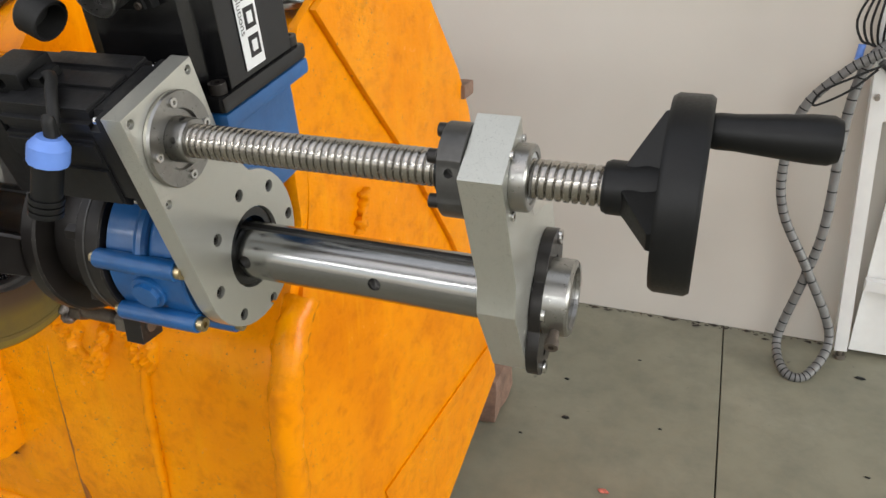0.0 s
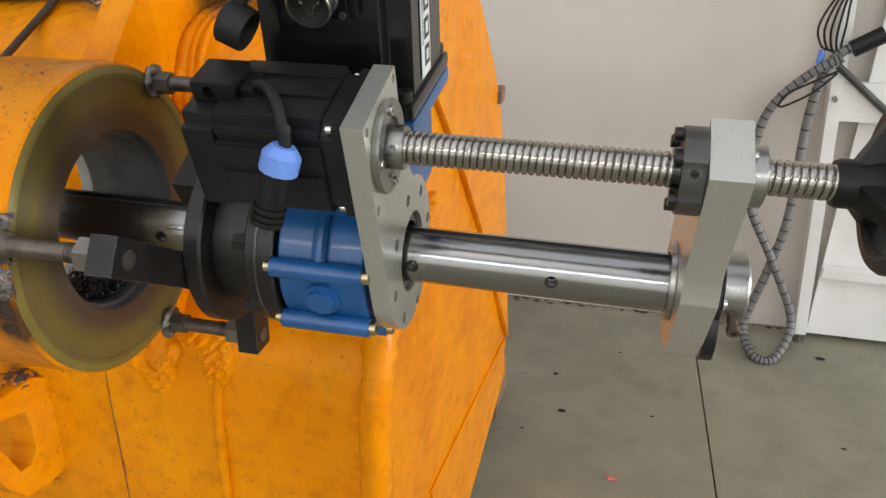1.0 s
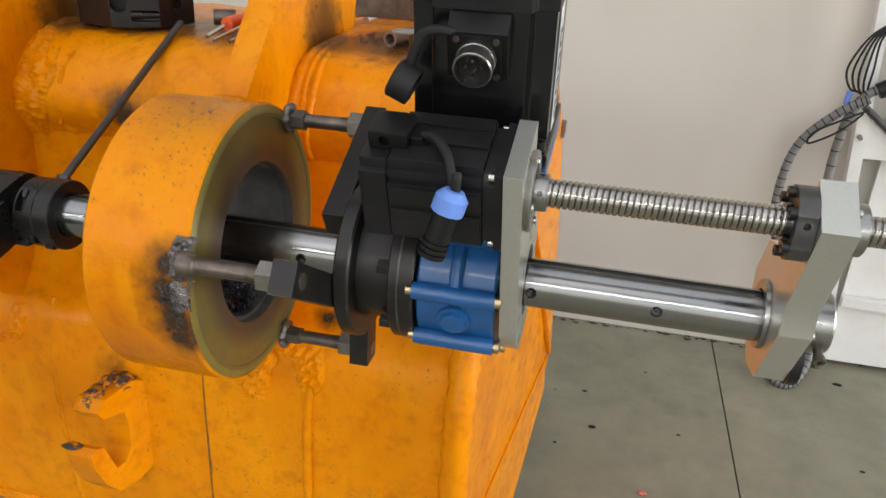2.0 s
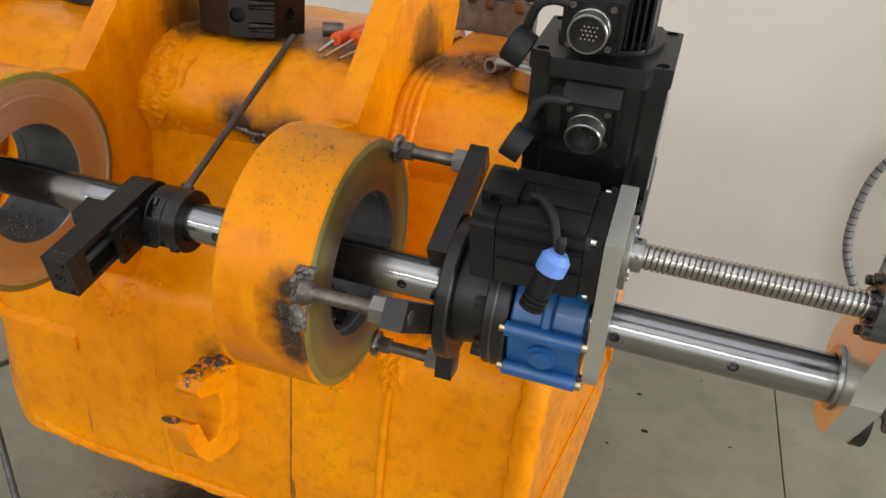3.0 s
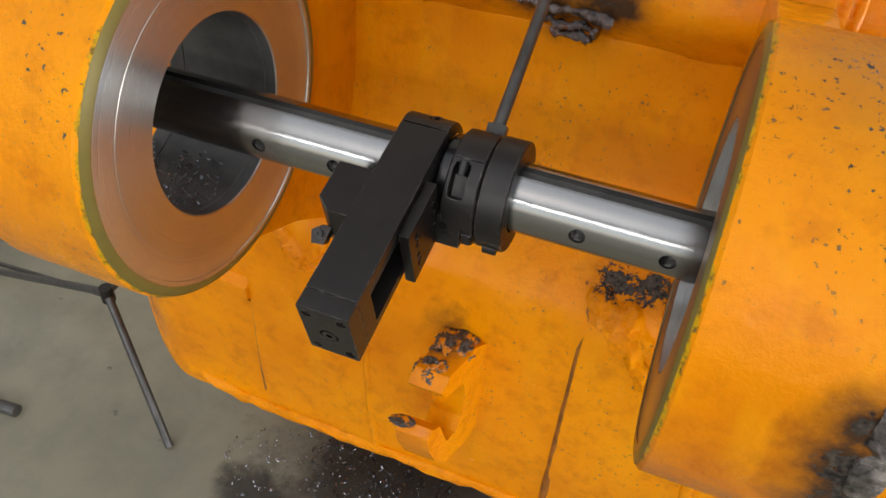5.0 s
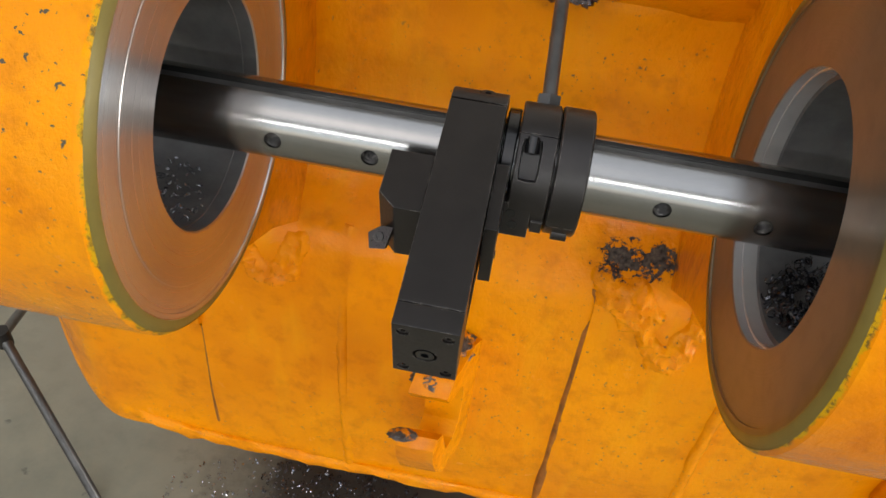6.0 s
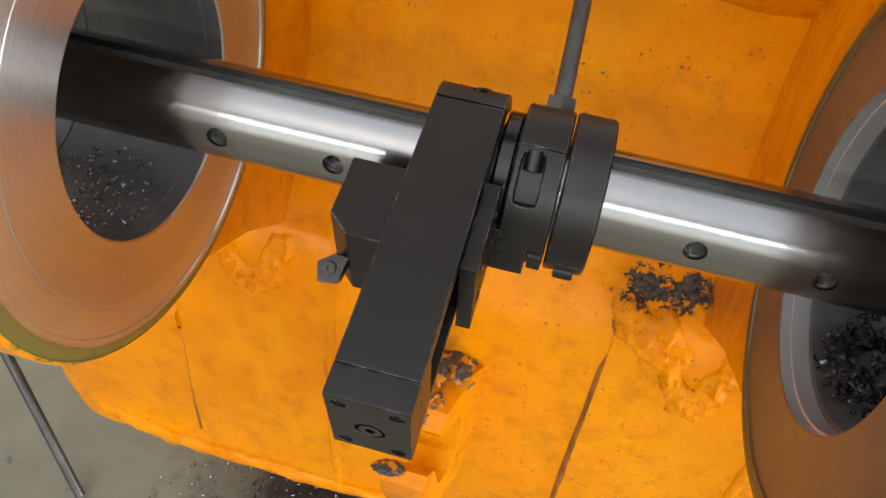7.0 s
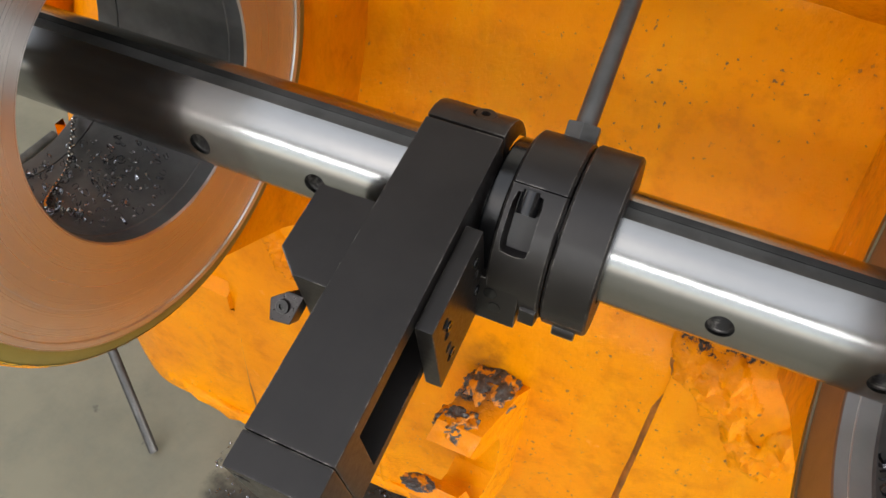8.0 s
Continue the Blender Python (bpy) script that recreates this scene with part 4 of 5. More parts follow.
cs = cap_screw((-0.925, AY - 0.0325, AZ + 0.019), (0, -0.20, -1), 0.0042, 0.010)
cs.transform(TURN)
part("collar_screw", cs, M_BLACKGLOSS, half_a)
part("bearing_race", ring_x(-0.9425, -0.9345, R_BAR + 0.0002, 0.034), M_BLACKGLOSS, collar)
part("spacer", ring_x(-0.9448, -0.9427, R_BAR + 0.0002, 0.0275), M_BRIGHT, collar)
c2 = cut(ring_x(-0.9095, -0.890, R_BAR + 0.0002, 0.0400), box(-0.95, -0.88, AY - 0.06, AY - 0.02, AZ - 0.0170, AZ - 0.0164, 0))
half_b = part("collar_half", c2, M_BLACK, collar)
part("clamp_lug", box(-0.940, -0.919, 0.561, 0.590, 0.857, 0.882, 0.0012), M_BLACK, collar)
# Flat black discs stand in for the shade inside two lug holes
for y in (0.562, 0.570):
    part("lug_hole", cyl((-0.931 + (y - 0.562) * 0.3, 0.5615, 0.874 - (y - 0.562)), (-0.931 + (y - 0.562) * 0.3, 0.5607, 0.874 - (y - 0.562)), 0.003, 18), M_BLACKGLOSS, collar)
part("lug_nut", hexnut((-0.918, 0.568, 0.866), (-0.911, 0.568, 0.866), 0.0075), M_BLACK, collar)
part("clamp_lug", cyl((-0.904, AY - 0.028, AZ - 0.027), (-0.894, AY - 0.028, AZ - 0.027), 0.0048, 20, 0.001), M_BLACK, collar)
part("lever_nut", hexnut((-0.9194, 0.6285, 0.9095), (-0.9196, 0.6345, 0.9155), 0.0082), M_GREYROD, collar)
part("lever_rod", cyl((-0.9194, 0.6325, 0.9135), (-0.929, 0.930, 1.0535), 0.0048, 16, 0.0008), M_GREYROD, collar, "slim dark steel lever rod")

# ---- three-armed bearing support ----
support = thing("bearing_support", (-0.53, AY, AZ), "black three-armed bearing support bolted to studs on the boss", "support")
ARMS = ((0.4505, 0.9255), (0.684, 1.000), (0.648, 0.743))
part("disc", ring_x(-0.546, -0.530, R_BAR + 0.001, 0.082, 0.002, 80), M_BLACK, support)
part("hub", lathe([(-0.530, 0.060), (-0.500, 0.057), (-0.494, 0.057)], AY, AZ, 64), M_BLACK, support)
part("flange", ring_x(-0.494, -0.4685, R_BAR + 0.001, 0.075, 0.0015, 80), M_BLACK, support)
part("flange_groove", ring_x(-0.4845, -0.4825, 0.05, 0.0757, 0.0002, 80), M_GREYROD, support)
for k in range(6):
    a = radians(160 + 60 * k)
    y, z = AY + 0.066 * math.cos(a), AZ + 0.066 * math.sin(a)
    part("bolt", hexnut((-0.506, y, z), (-0.494, y, z), 0.0075), M_BLACK, support)
ARM_WAY = ((0.853, -0.521), (-0.878, -0.478), (0.025, 0.999))
for k, (sy, sz) in enumerate(ARMS):
    d = Vector((0, *ARM_WAY[k]))
    s = Vector((0, -d.z, d.y))
    am = Matrix(((1, 0, 0, 0), (0, s.y, d.y, sy), (0, s.z, d.z, sz), (0, 0, 0, 1)))
    part("arm", cut(box(-0.569, -0.5465, -0.0155, 0.0155, -0.017, 0.140, 0.0012, am), cyl((-0.60, sy, sz), (-0.5, sy, sz), 0.0078, 20)), M_BLACK, support)
    part("stud", cyl((-0.655, sy, sz), (-0.5450, sy, sz), 0.0077, 20, 0.001), M_STUD, support, "browned steel stud")
    part("thread", join(*[cyl((-0.596 + 0.0018 * i, sy, sz), (-0.5952 + 0.0018 * i, sy, sz), 0.0082, 20) for i in range(8)]), M_STUD, support)
    part("nut", hexnut((-0.5845, sy, sz), (-0.5695, sy, sz), 0.0148), M_NUT, support)
    if k == 0:
        a0w = math.atan2(sz - AZ, sy - AY)
        for w0, w1, xa, xb, high, seed, mat, lab in ((-0.13, 0.09, -0.674, -0.657, 0.008, 4.0, M_WELDDARK, "scorched lumpy weld round the stud"), (0.13, 0.31, -0.675, -0.659, 0.004, 9.0, M_WELDDARK, "torn grey weld scale"), (-0.15, -0.03, -0.671, -0.654, 0.013, 15.0, M_WELD, "bright raw weld bead"), (0.04, 0.11, -0.674, -0.654, 0.012, 19.0, M_WELD, "bright raw weld bead")):
            rows = []
            for iu in range(46):
                row = []
                for ix in range(26):
                    fu, fx = iu / 45 * 2 - 1, ix / 25 * 2 - 1
                    a, x = a0w + (w0 + w1) / 2 + fu * (w1 - w0) * 0.62, (xa + xb) / 2 + fx * (xb - xa) * 0.62
                    pn = Vector((x * 150, a * 22, seed))
                    mound = 1 - (fu * fu + fx * fx) + 0.5 * noise.noise(pn * 0.5)
                    h = -0.003 if mound <= 0 else 0.0006 + high * math.sqrt(min(1, mound)) * (0.5 + 0.6 * noise.fractal(pn, 0.9, 2, 3))
                    row.append((x, AY + (0.149 + h) * math.cos(a), AZ + (0.149 + h) * math.sin(a)))
                rows.append(row)
            part("weld", sheet(rows), mat, support, lab, 75)
    else:
        pts = [(-0.6545, sy + 0.0125 * math.cos(a), sz + 0.0125 * math.sin(a)) for a in [0.7 * i for i in range(10)]]
        part("weld", bead(pts, 0.0042, 0.8, 50.0 + k, 12, 6), M_WELD, support, "lumpy raw weld bead", 70)
    if k == 0:
        part("stud_root", roughen(lathe([(-0.660, 0.0), (-0.660, 0.0125), (-0.654, 0.0125), (-0.649, 0.0105), (-0.645, 0.0085), (-0.643, 0.0)], sy, sz, 32), 0.0012, 90), M_STUD, support, "browned weld root of the stud", 70)
    else:
        part("weld_nut", hexnut((-0.656, sy, sz), (-0.636, sy, sz), 0.0115), M_STUD, support)
# ---- drive unit: blue gearbox, feed plate, motors ----
drive = thing("boring_drive_unit", (-0.42, AY, AZ), "blue gearbox with a metal feed plate and two black servo motors", "drive unit")
G0, G1 = -0.466, -0.390
bm = lathe([(G0, R_BAR + 0.002), (G0, 0.0685), (G0 + 0.002, 0.0705), (G0 + 0.030, 0.0700), (G0 + 0.034, 0.0675), (G0 + 0.042, 0.0675), (G0 + 0.046, 0.0700), (G1 - 0.002, 0.0705), (G1, 0.0685), (G1, R_BAR + 0.002)], AY, AZ, 64, True)
gear = part("gearbox_housing", bm, M_BLUE, drive, "blue enamelled cast gearbox housing")
for k in range(8):
    a = radians(172.5 + 45.3 * k)
    y, z = AY + 0.0765 * math.cos(a), AZ + 0.0765 * math.sin(a)
    part("rib", cyl((G0 - 0.002, y, z), (G1 + 0.001, y, z), 0.0085, 20, 0.0015), M_BLUE, gear)
    part("bolt", cap_screw((G1 + 0.001, y, z), (1, 0, 0), 0.0062, 0.006), M_BRASS, gear)
    part("bolt", cyl((G0 - 0.002, y, z), (G0 - 0.008, y, z), 0.0048, 16, 0.001), M_BRASS, gear)
pa = radians(196)
pd = Vector((0, math.cos(pa), math.sin(pa)))
pc = Vector((-0.4285, AY, AZ))
part("plug", cyl(pc + pd * 0.066, pc + pd * 0.0775, 0.0125, 8, 0.001), M_BLUE, gear)
part("plug", cyl(pc + pd * 0.066, pc + pd * 0.073, 0.016, 28, 0.001), M_BLUE, gear)
part("rib", tube([pc + Vector((0, 0.0715 * math.cos(radians(a)), 0.0715 * math.sin(radians(a)))) for a in (180, 165, 150, 135)], 0.006, 10), M_BLUE, gear)
# neck from the gearbox up to the main motor
M2 = Matrix.Translation((-0.425, 0.640, 1.020)) @ Matrix.Rotation(radians(9), 4, "X")
part("neck", box(-0.045, 0.052, -0.055, 0.055, -0.105, -0.012, 0.008, M2), M_BLUE, gear)
part("motor_flange", box(-0.066, 0.066, -0.066, 0.066, -0.014, 0.0, 0.004, M2), M_BLUE, gear)

# feed plate with the round foot about the bar and the square head for the feed motor
U, V = Vector((0.946, 0.324)), Vector((0.324, -0.946))
C = Vector((SY + 0.003, SZ))


def uv(u, v):
    p = C + U * u + V * v
    return (p.x, p.y)


poly = [uv(0.042, -0.042), uv(-0.042, -0.042)]
a0 = math.atan2(-U.y, -U.x)
for i in range(0, 27):
    a = a0 + radians(10 * i - 2) * 0.95
    poly.append((AY + 0.070 * math.cos(a), AZ + 0.070 * math.sin(a)))
poly += [uv(0.046, 0.048), uv(0.042, 0.030)]
bore = lathe([(-0.40, 0), (-0.40, 0.0365), (-0.35, 0.0365), (-0.35, 0)], AY + 0.003, AZ, 48)
PH = ((0.589, 0.937), (0.634, 0.930), (0.661, 0.893), (0.553, 0.912), (0.547, 0.867), (0.574, 0.831), (0.621, 0.823))
cuts = [cyl((-0.376, y, z), (-0.36, y, z), 0.0055, 20) for y, z in PH]
CH = (uv(0.035, -0.035), uv(-0.035, -0.035), uv(-0.035, 0.035))
cuts += [cyl((-0.376, y, z), (-0.36, y, z), 0.0036, 16) for y, z in CH]
fplate = part("feed_plate", cut(prism_x(poly, -0.3845, -0.368, 0.0008), bore, *cuts), M_PLATE, drive, "milled grey metal plate with a round foot")
for y, z in PH:
    part("bolt", cap_screw((-0.3755, y, z), (1, 0, 0), 0.0046, 0.005), M_BLACK, fplate)
for y, z in CH:
    part("screw", cap_screw((-0.3745, y, z), (1, 0, 0), 0.0030, 0.0045), M_BRIGHT, fplate)
part("bearing_sleeve", lathe([(-0.384, 0.0352), (-0.3715, 0.0352), (-0.3715, 0.0275), (-0.384, 0.0275)], AY + 0.003, AZ, 48, True), M_BLACKGLOSS, fplate)
fl = part("bearing_cover", lathe([(-0.3678, 0.017), (-0.3678, 0.0345), (-0.3640, 0.0355), (-0.3622, 0.0345), (-0.3622, 0.0225), (-0.3650, 0.0215), (-0.3650, 0.017)], SY, SZ, 48, True), M_STEEL, drive, "round bearing cover")
for a in (100, 190, 280, 10):
    y, z = SY + 0.0285 * math.cos(radians(a)), SZ + 0.0285 * math.sin(radians(a))
    part("screw", cap_screw((-0.3622, y, z), (1, 0, 0), 0.0036, 0.0022), M_BRIGHT, fl)

# feed motor behind the plate
fm = thing("feed_motor", (-0.44, SY, SZ), "square black servo motor fixed to the feed plate", "motor")
MM = Matrix(((1, 0, 0, 0), (0, U.x, -V.x, C.x), (0, U.y, -V.y, C.y), (0, 0, 0, 1)))      # x, across, up in the motor's own frame
sec = [(-0.040, -0.036), (-0.036, -0.040), (0.036, -0.040), (0.040, -0.036), (0.040, 0.036), (0.036, 0.040), (-0.034, 0.040), (-0.034, 0.033), (-0.0385, 0.033), (-0.0385, 0.026), (-0.036, 0.026), (-0.036, 0.021), (-0.040, 0.021)]
b = prism_x(sec, -0.482, -0.402, 0.0008)
b.transform(MM)
part("motor_body", b, M_MOTOR, fm)
b = prism_x([(-0.0395, -0.0395), (0.0395, -0.0395), (0.0395, 0.0395), (-0.033, 0.0395), (-0.033, 0.030), (-0.0395, 0.030)], -0.507, -0.4825, 0.003)
b.transform(MM)
part("end_cap", b, M_MOTOR, fm)
for u0, u1, w0, w1 in ((-0.034, -0.012, 0.0395, 0.0425), (-0.006, 0.012, 0.0395, 0.0425), (0.020, 0.037, 0.0395, 0.0425), (-0.0425, -0.0395, -0.034, -0.004), (-0.0425, -0.0395, 0.003, 0.018)):
    b = box(-0.481, -0.403, u0, u1, w0, w1, 0.001)
    b.transform(MM)
    part("rib", b, M_MOTOR, fm)
b = cut(box(-0.402, -0.3848, -0.040, 0.040, -0.040, 0.040, 0.004), *[cyl((-0.43, sx * 0.040, sz * 0.040), (-0.392, sx * 0.040, sz * 0.040), 0.011, 16) for sx in (-1, 1) for sz in (-1, 1)])
b.transform(MM)
part("front_flange", b, M_MOTOR, fm)
for sx in (-1, 1):
    for sz in (-1, 1):
        b = cap_screw((-0.392, sx * 0.035, sz * 0.035), (-1, 0, 0), 0.0032, 0.005)
        b.transform(MM)
        part("screw", b, M_BRIGHT, fm)
b = cut(join(box(-0.502, -0.468, -0.020, 0.014, 0.0395, 0.056, 0.003)), cyl((-0.488, -0.03, 0.048), (-0.488, -0.014, 0.048), 0.005, 18))
b.transform(MM)
cbx = part("connector_box", b, M_BLACKPL, fm)
b = box(-0.468, -0.456, -0.014, 0.008, 0.0395, 0.050, 0.003)
b.transform(MM)
part("gland", b, M_BLACKPL, cbx)


def mm(x, u, w):
    return MM @ Vector((x, u, w))


part("cable", tube([mm(-0.462, -0.004, 0.045), mm(-0.448, -0.010, 0.050), mm(-0.432, -0.030, 0.048), mm(-0.4225, -0.050, 0.030), (-0.4195, 0.464, 1.032), (-0.4205, 0.464, 1.015)], 0.0042, 12), M_RUBBER, fm)
plug_top, plug_bot = Vector((-0.4205, 0.463, 1.020)), Vector((-0.437, 0.459, 0.962))
pdn = (plug_bot - plug_top).normalized()
pg = part("plug", cyl(plug_top + pdn * 0.018, plug_top + pdn * 0.045, 0.0105, 24, 0.001), M_BLACKPL, fm)
part("plug_cap", join(cyl(plug_top, plug_top + pdn * 0.006, 0.0085, 24, 0.0, 0.0135), cyl(plug_top + pdn * 0.006, plug_top + pdn * 0.019, 0.0138, 12, 0.001)), M_PLUGBLUE, pg, "light blue plastic cap nut")
part("plug_ring", join(*[cyl(plug_top + pdn * (0.045 + 0.005 * i), plug_top + pdn * (0.049 + 0.005 * i), 0.0118, 28, 0.0008) for i in range(3)]), M_BLACKPL, pg)

# main motor, leaning a little
mm2 = thing("main_motor", (-0.425, 0.64, 1.02), "tall glossy black servo motor with round sockets and a white sticker", "motor")


def m2part(name, b, mat, parent=None, label=""):
    b.transform(M2)
    return part(name, b, mat, parent or mm2, label)


m2part("base_flange", box(-0.066, 0.066, -0.066, 0.066, 0.0005, 0.014, 0.005), M_BLACKGLOSS)
for sx in (-1, 1):
    for sy in (-1, 1):
        m2part("bolt", cap_screw((sx * 0.056, sy * 0.056, 0.014), (0, 0, 1), 0.007, 0.009), M_BLACK)


def prism_z(poly, z0, z1, bev):
    bm = prism_x([(p[0], p[1]) for p in poly], z0, z1, bev)
    bm.transform(Matrix(((0, 1, 0, 0), (0, 0, 1, 0), (1, 0, 0, 0), (0, 0, 0, 1))))
    return bm


def motor_outline(w, d, n1, n2):
    """Square motor outline with its four corners notched in."""
    q = [(w - n1, -d), (w - n1 + 0.004, -d + n2), (w, -d + n2 + 0.002)]
    right = q + [(x, -y) for x, y in q[::-1]]
    return right + [(-x, y) for x, y in right[::-1]]


m2part("motor_body", prism_z(motor_outline(0.0625, 0.0605, 0.022, 0.011), 0.014, 0.138, 0.0012), M_BLACKGLOSS)
m2part("top_plate", cut(prism_z(motor_outline(0.0645, 0.0625, 0.022, 0.010), 0.138, 0.156, 0.0012), *[cyl((sx * 0.054, sy * 0.044, 0.149), (sx * 0.054, sy * 0.044, 0.17), 0.006, 20) for sx in (-1, 1) for sy in (-1, 1)]), M_MOTOR)
for sx in (-1, 1):
    for sy in (-1, 1):
        m2part("screw", cap_screw((sx * 0.054, sy * 0.044, 0.149), (0, 0, 1), 0.0042, 0.005), M_BLACK)
m2part("rear_ring", cyl((0, 0.008, 0.156), (0, 0.008, 0.162), 0.050, 48, 0.0015), M_MOTOR)
rear = m2part("rear_cover", cyl((0, 0.008, 0.162), (0, 0.008, 0.245), 0.040, 40, 0.004), M_MOTOR)
for i in range(5):
    m2part("fin", box(0.010 + i * 0.0065, 0.0125 + i * 0.0065, -0.040, 0.010, 0.164, 0.240, 0.0006), M_MOTOR, rear)
for k, (cx, cz, ex, tilt) in enumerate(((0.0, 0.106, 0.0, 14), (-0.010, 0.192, 0.014, 2))):
    fy = -0.060 + ex
    out = -0.014 if k == 0 else -0.024
    L = Matrix.Translation((cx, fy, cz)) @ Matrix.Rotation(radians(tilt), 4, "X")
    hi_, lo_ = L @ Vector((0, out, 0.0215)), L @ Vector((0, out, -0.0215))
    wedge = prism_x([(fy + 0.004 + ex, cz + 0.031), (fy - 0.005, cz + 0.031), (hi_.y, hi_.z), (lo_.y, lo_.z), (fy - 0.004, cz - 0.024), (fy + 0.004 + ex, cz - 0.024)], cx - 0.026, cx + 0.026, 0.0012)
    hz = m2part("socket_base", wedge, M_BLACKPL)
    m2part("socket_plate", box(-0.021, 0.021, out - 0.003, out + 0.0005, -0.021, 0.021, 0.001, L), M_BLACKPL, hz)
    for sx in (-0.017, 0.017):
        for sz in (-0.017, 0.017):
            b = cap_screw((sx, out - 0.003, sz), (0, -1, 0), 0.0028, 0.0022)
            b.transform(L)
            m2part("screw", b, M_STUD, hz)
    ringb = lathe([(0, 0.0172), (0.005, 0.0172), (0.0055, 0.0164), (0.014, 0.0164), (0.0145, 0.0170), (0.0190, 0.0170), (0.0198, 0.0164), (0.0198, 0.0152), (0.010, 0.0148)], 0, 0, 48)
    ringb.transform(L @ Matrix.Translation((0, out - 0.003, 0)) @ Matrix.Rotation(radians(-90), 4, "Z"))
    m2part("socket_ring", ringb, M_STEEL, hz, "bright threaded metal socket ring")
    fb = cyl((0, out, 0), (0, out - 0.013, 0), 0.0152, 32)
    fb.transform(L)
    m2part("socket_face", fb, M_BLACK, hz)
    pins = [(0.0, 0.0065), (-0.0065, 0.001), (0.0065, 0.001), (0.0, -0.0065)] if k == 0 else [(0.0036 * (i - 1.5) + (0.0018 if j % 2 else 0), 0.0036 * (j - 1.5)) for i in range(4) for j in range(4)]
    for px_, pz_ in pins:
        b = cyl((px_, out - 0.012, pz_), (px_, out - 0.0185, pz_), 0.0015 if k == 0 else 0.0009, 8)
        b.transform(L)
        m2part("pin", b, M_BRIGHT, hz)
    # rubber dust cap hanging edge-on from its flat strap
    cc = Vector((cx - 0.060, fy - 0.030, cz - 0.026))
    ax_ = Vector((0.90, -0.05, -0.44)).normalized()
    strap = tube([(cx - 0.018, fy + out, cz + 0.014), (cx - 0.032, fy + out - 0.008, cz + 0.019), (cx - 0.046, fy + out - 0.010, cz + 0.013), tuple(cc + Vector((0.004, 0.004, 0.014)))], 0.0045, 10)
    m2part("cap_strap", strap, M_RUBBER, hz)
    capr = lathe([(-0.010, 0), (-0.010, 0.0160), (-0.008, 0.0175), (-0.006, 0.0172), (0.009, 0.0166), (0.010, 0.0160), (0.010, 0.0140), (-0.006, 0.0138), (-0.006, 0)], 0, 0, 40)
    capr.transform(Matrix.Translation(cc) @ ax_.to_track_quat("X", "Z").to_matrix().to_4x4())
    dc = m2part("dust_cap", capr, M_RUBBER, hz, "black rubber dust cap")
# sticker with bars for the maker's mark and a line of small words
st = m2part("sticker", box(0.0632, 0.0638, -0.024, 0.004, 0.020, 0.134, 0.0002), M_STICKER, None, "white sticker with dark lettering")
for i in range(4):
    m2part("logo_bar", box(0.0639, 0.0641, -0.015, 0.0005, 0.028 + i * 0.0225, 0.045 + i * 0.0225, 0), M_INK, st)
    m2part("logo_gap", box(0.06415, 0.06425, -0.011, -0.0035, 0.032 + i * 0.0225, 0.041 + i * 0.0225, 0), M_STICKER, st)
fc = bpy.data.curves.new("words", "FONT")
fc.body, fc.size, fc.align_x, fc.align_y = "&Welding Solutions", 0.0098, "LEFT", "CENTER"
tmp = new("tmp", fc)
bpy.context.view_layer.update()
wm = bpy.data.meshes.new_from_object(tmp.evaluated_get(bpy.context.evaluated_depsgraph_get()))
bpy.data.objects.remove(tmp)
bm = bmesh.new()
bm.from_mesh(wm)
bpy.data.meshes.remove(wm)
bm.transform(Matrix.Translation((0.06415, -0.0195, 0.126)) @ Matrix(((0, 0, 1, 0), (0, 1, 0, 0), (-1, 0, 0, 0), (0, 0, 0, 1))))
bm.transform(M2)
part("words", bm, M_INK, st)

# ---- feed screw, outer bracket and handwheel ----
feed = thing("feed_screw", (-0.2, SY, SZ), "bright ball screw carrying a metal bracket and a black handwheel", "ball screw")


def ball_screw(x0, x1, r, pitch, per=18, seg=28):
    n = int((x1 - x0) / pitch * per)
    rows = []
    for i in range(n + 1):
        x = x0 + (x1 - x0) * i / n
        row = []
        for k in range(seg + 1):
            a = 2 * math.pi * k / seg
            ph = ((x / pitch) + k / seg) % 1.0
            g = max(0.0, 1 - ((ph - 0.5) / 0.17) ** 2) ** 2 + 0.10 * (1 + math.cos(2 * math.pi * (ph - 0.5)))
            row.append((x, SY + (r - 0.0016 * g) * math.cos(a), SZ + (r - 0.0016 * g) * math.sin(a)))
        rows.append(row)
    return sheet(rows)


part("screw_thread", ball_screw(-0.352, -0.045, 0.0125, 0.0052), M_SCREW, feed, "bright ball screw thread", 50)
lock = part("lock_nut", cut(lathe([(-0.366, 0.0), (-0.366, 0.0165), (-0.353, 0.0165), (-0.351, 0.0155), (-0.351, 0.0)], SY, SZ, 40), cyl((-0.3575, SY - 0.03, SZ + 0.004), (-0.3575, SY - 0.011, SZ + 0.004), 0.0024, 14), cyl((-0.3575, SY - 0.004, SZ + 0.03), (-0.3575, SY - 0.001, SZ + 0.010), 0.0024, 14)), M_STEEL, feed)

bracket = thing("outer_bracket", (-0.128, 0.57, 0.93), "satin grey metal bracket joining the feed screw and the bar end", "bracket")
BR = [(0.530, 1.0425), (0.4895, 1.0125), (0.5325, 0.924), (0.5325, 0.898), (0.579, 0.8265), (0.622, 0.8175), (0.662, 0.845), (0.668, 0.90), (0.640, 0.945), (0.612, 0.953), (0.578, 0.958)]
bb = cut(prism_x(BR, -0.142, -0.114, 0.0008), lathe([(-0.16, 0), (-0.16, 0.0262), (-0.10, 0.0262), (-0.10, 0)], AY, AZ, 40), lathe([(-0.16, 0), (-0.16, 0.0165), (-0.10, 0.0165), (-0.10, 0)], SY, SZ, 40))
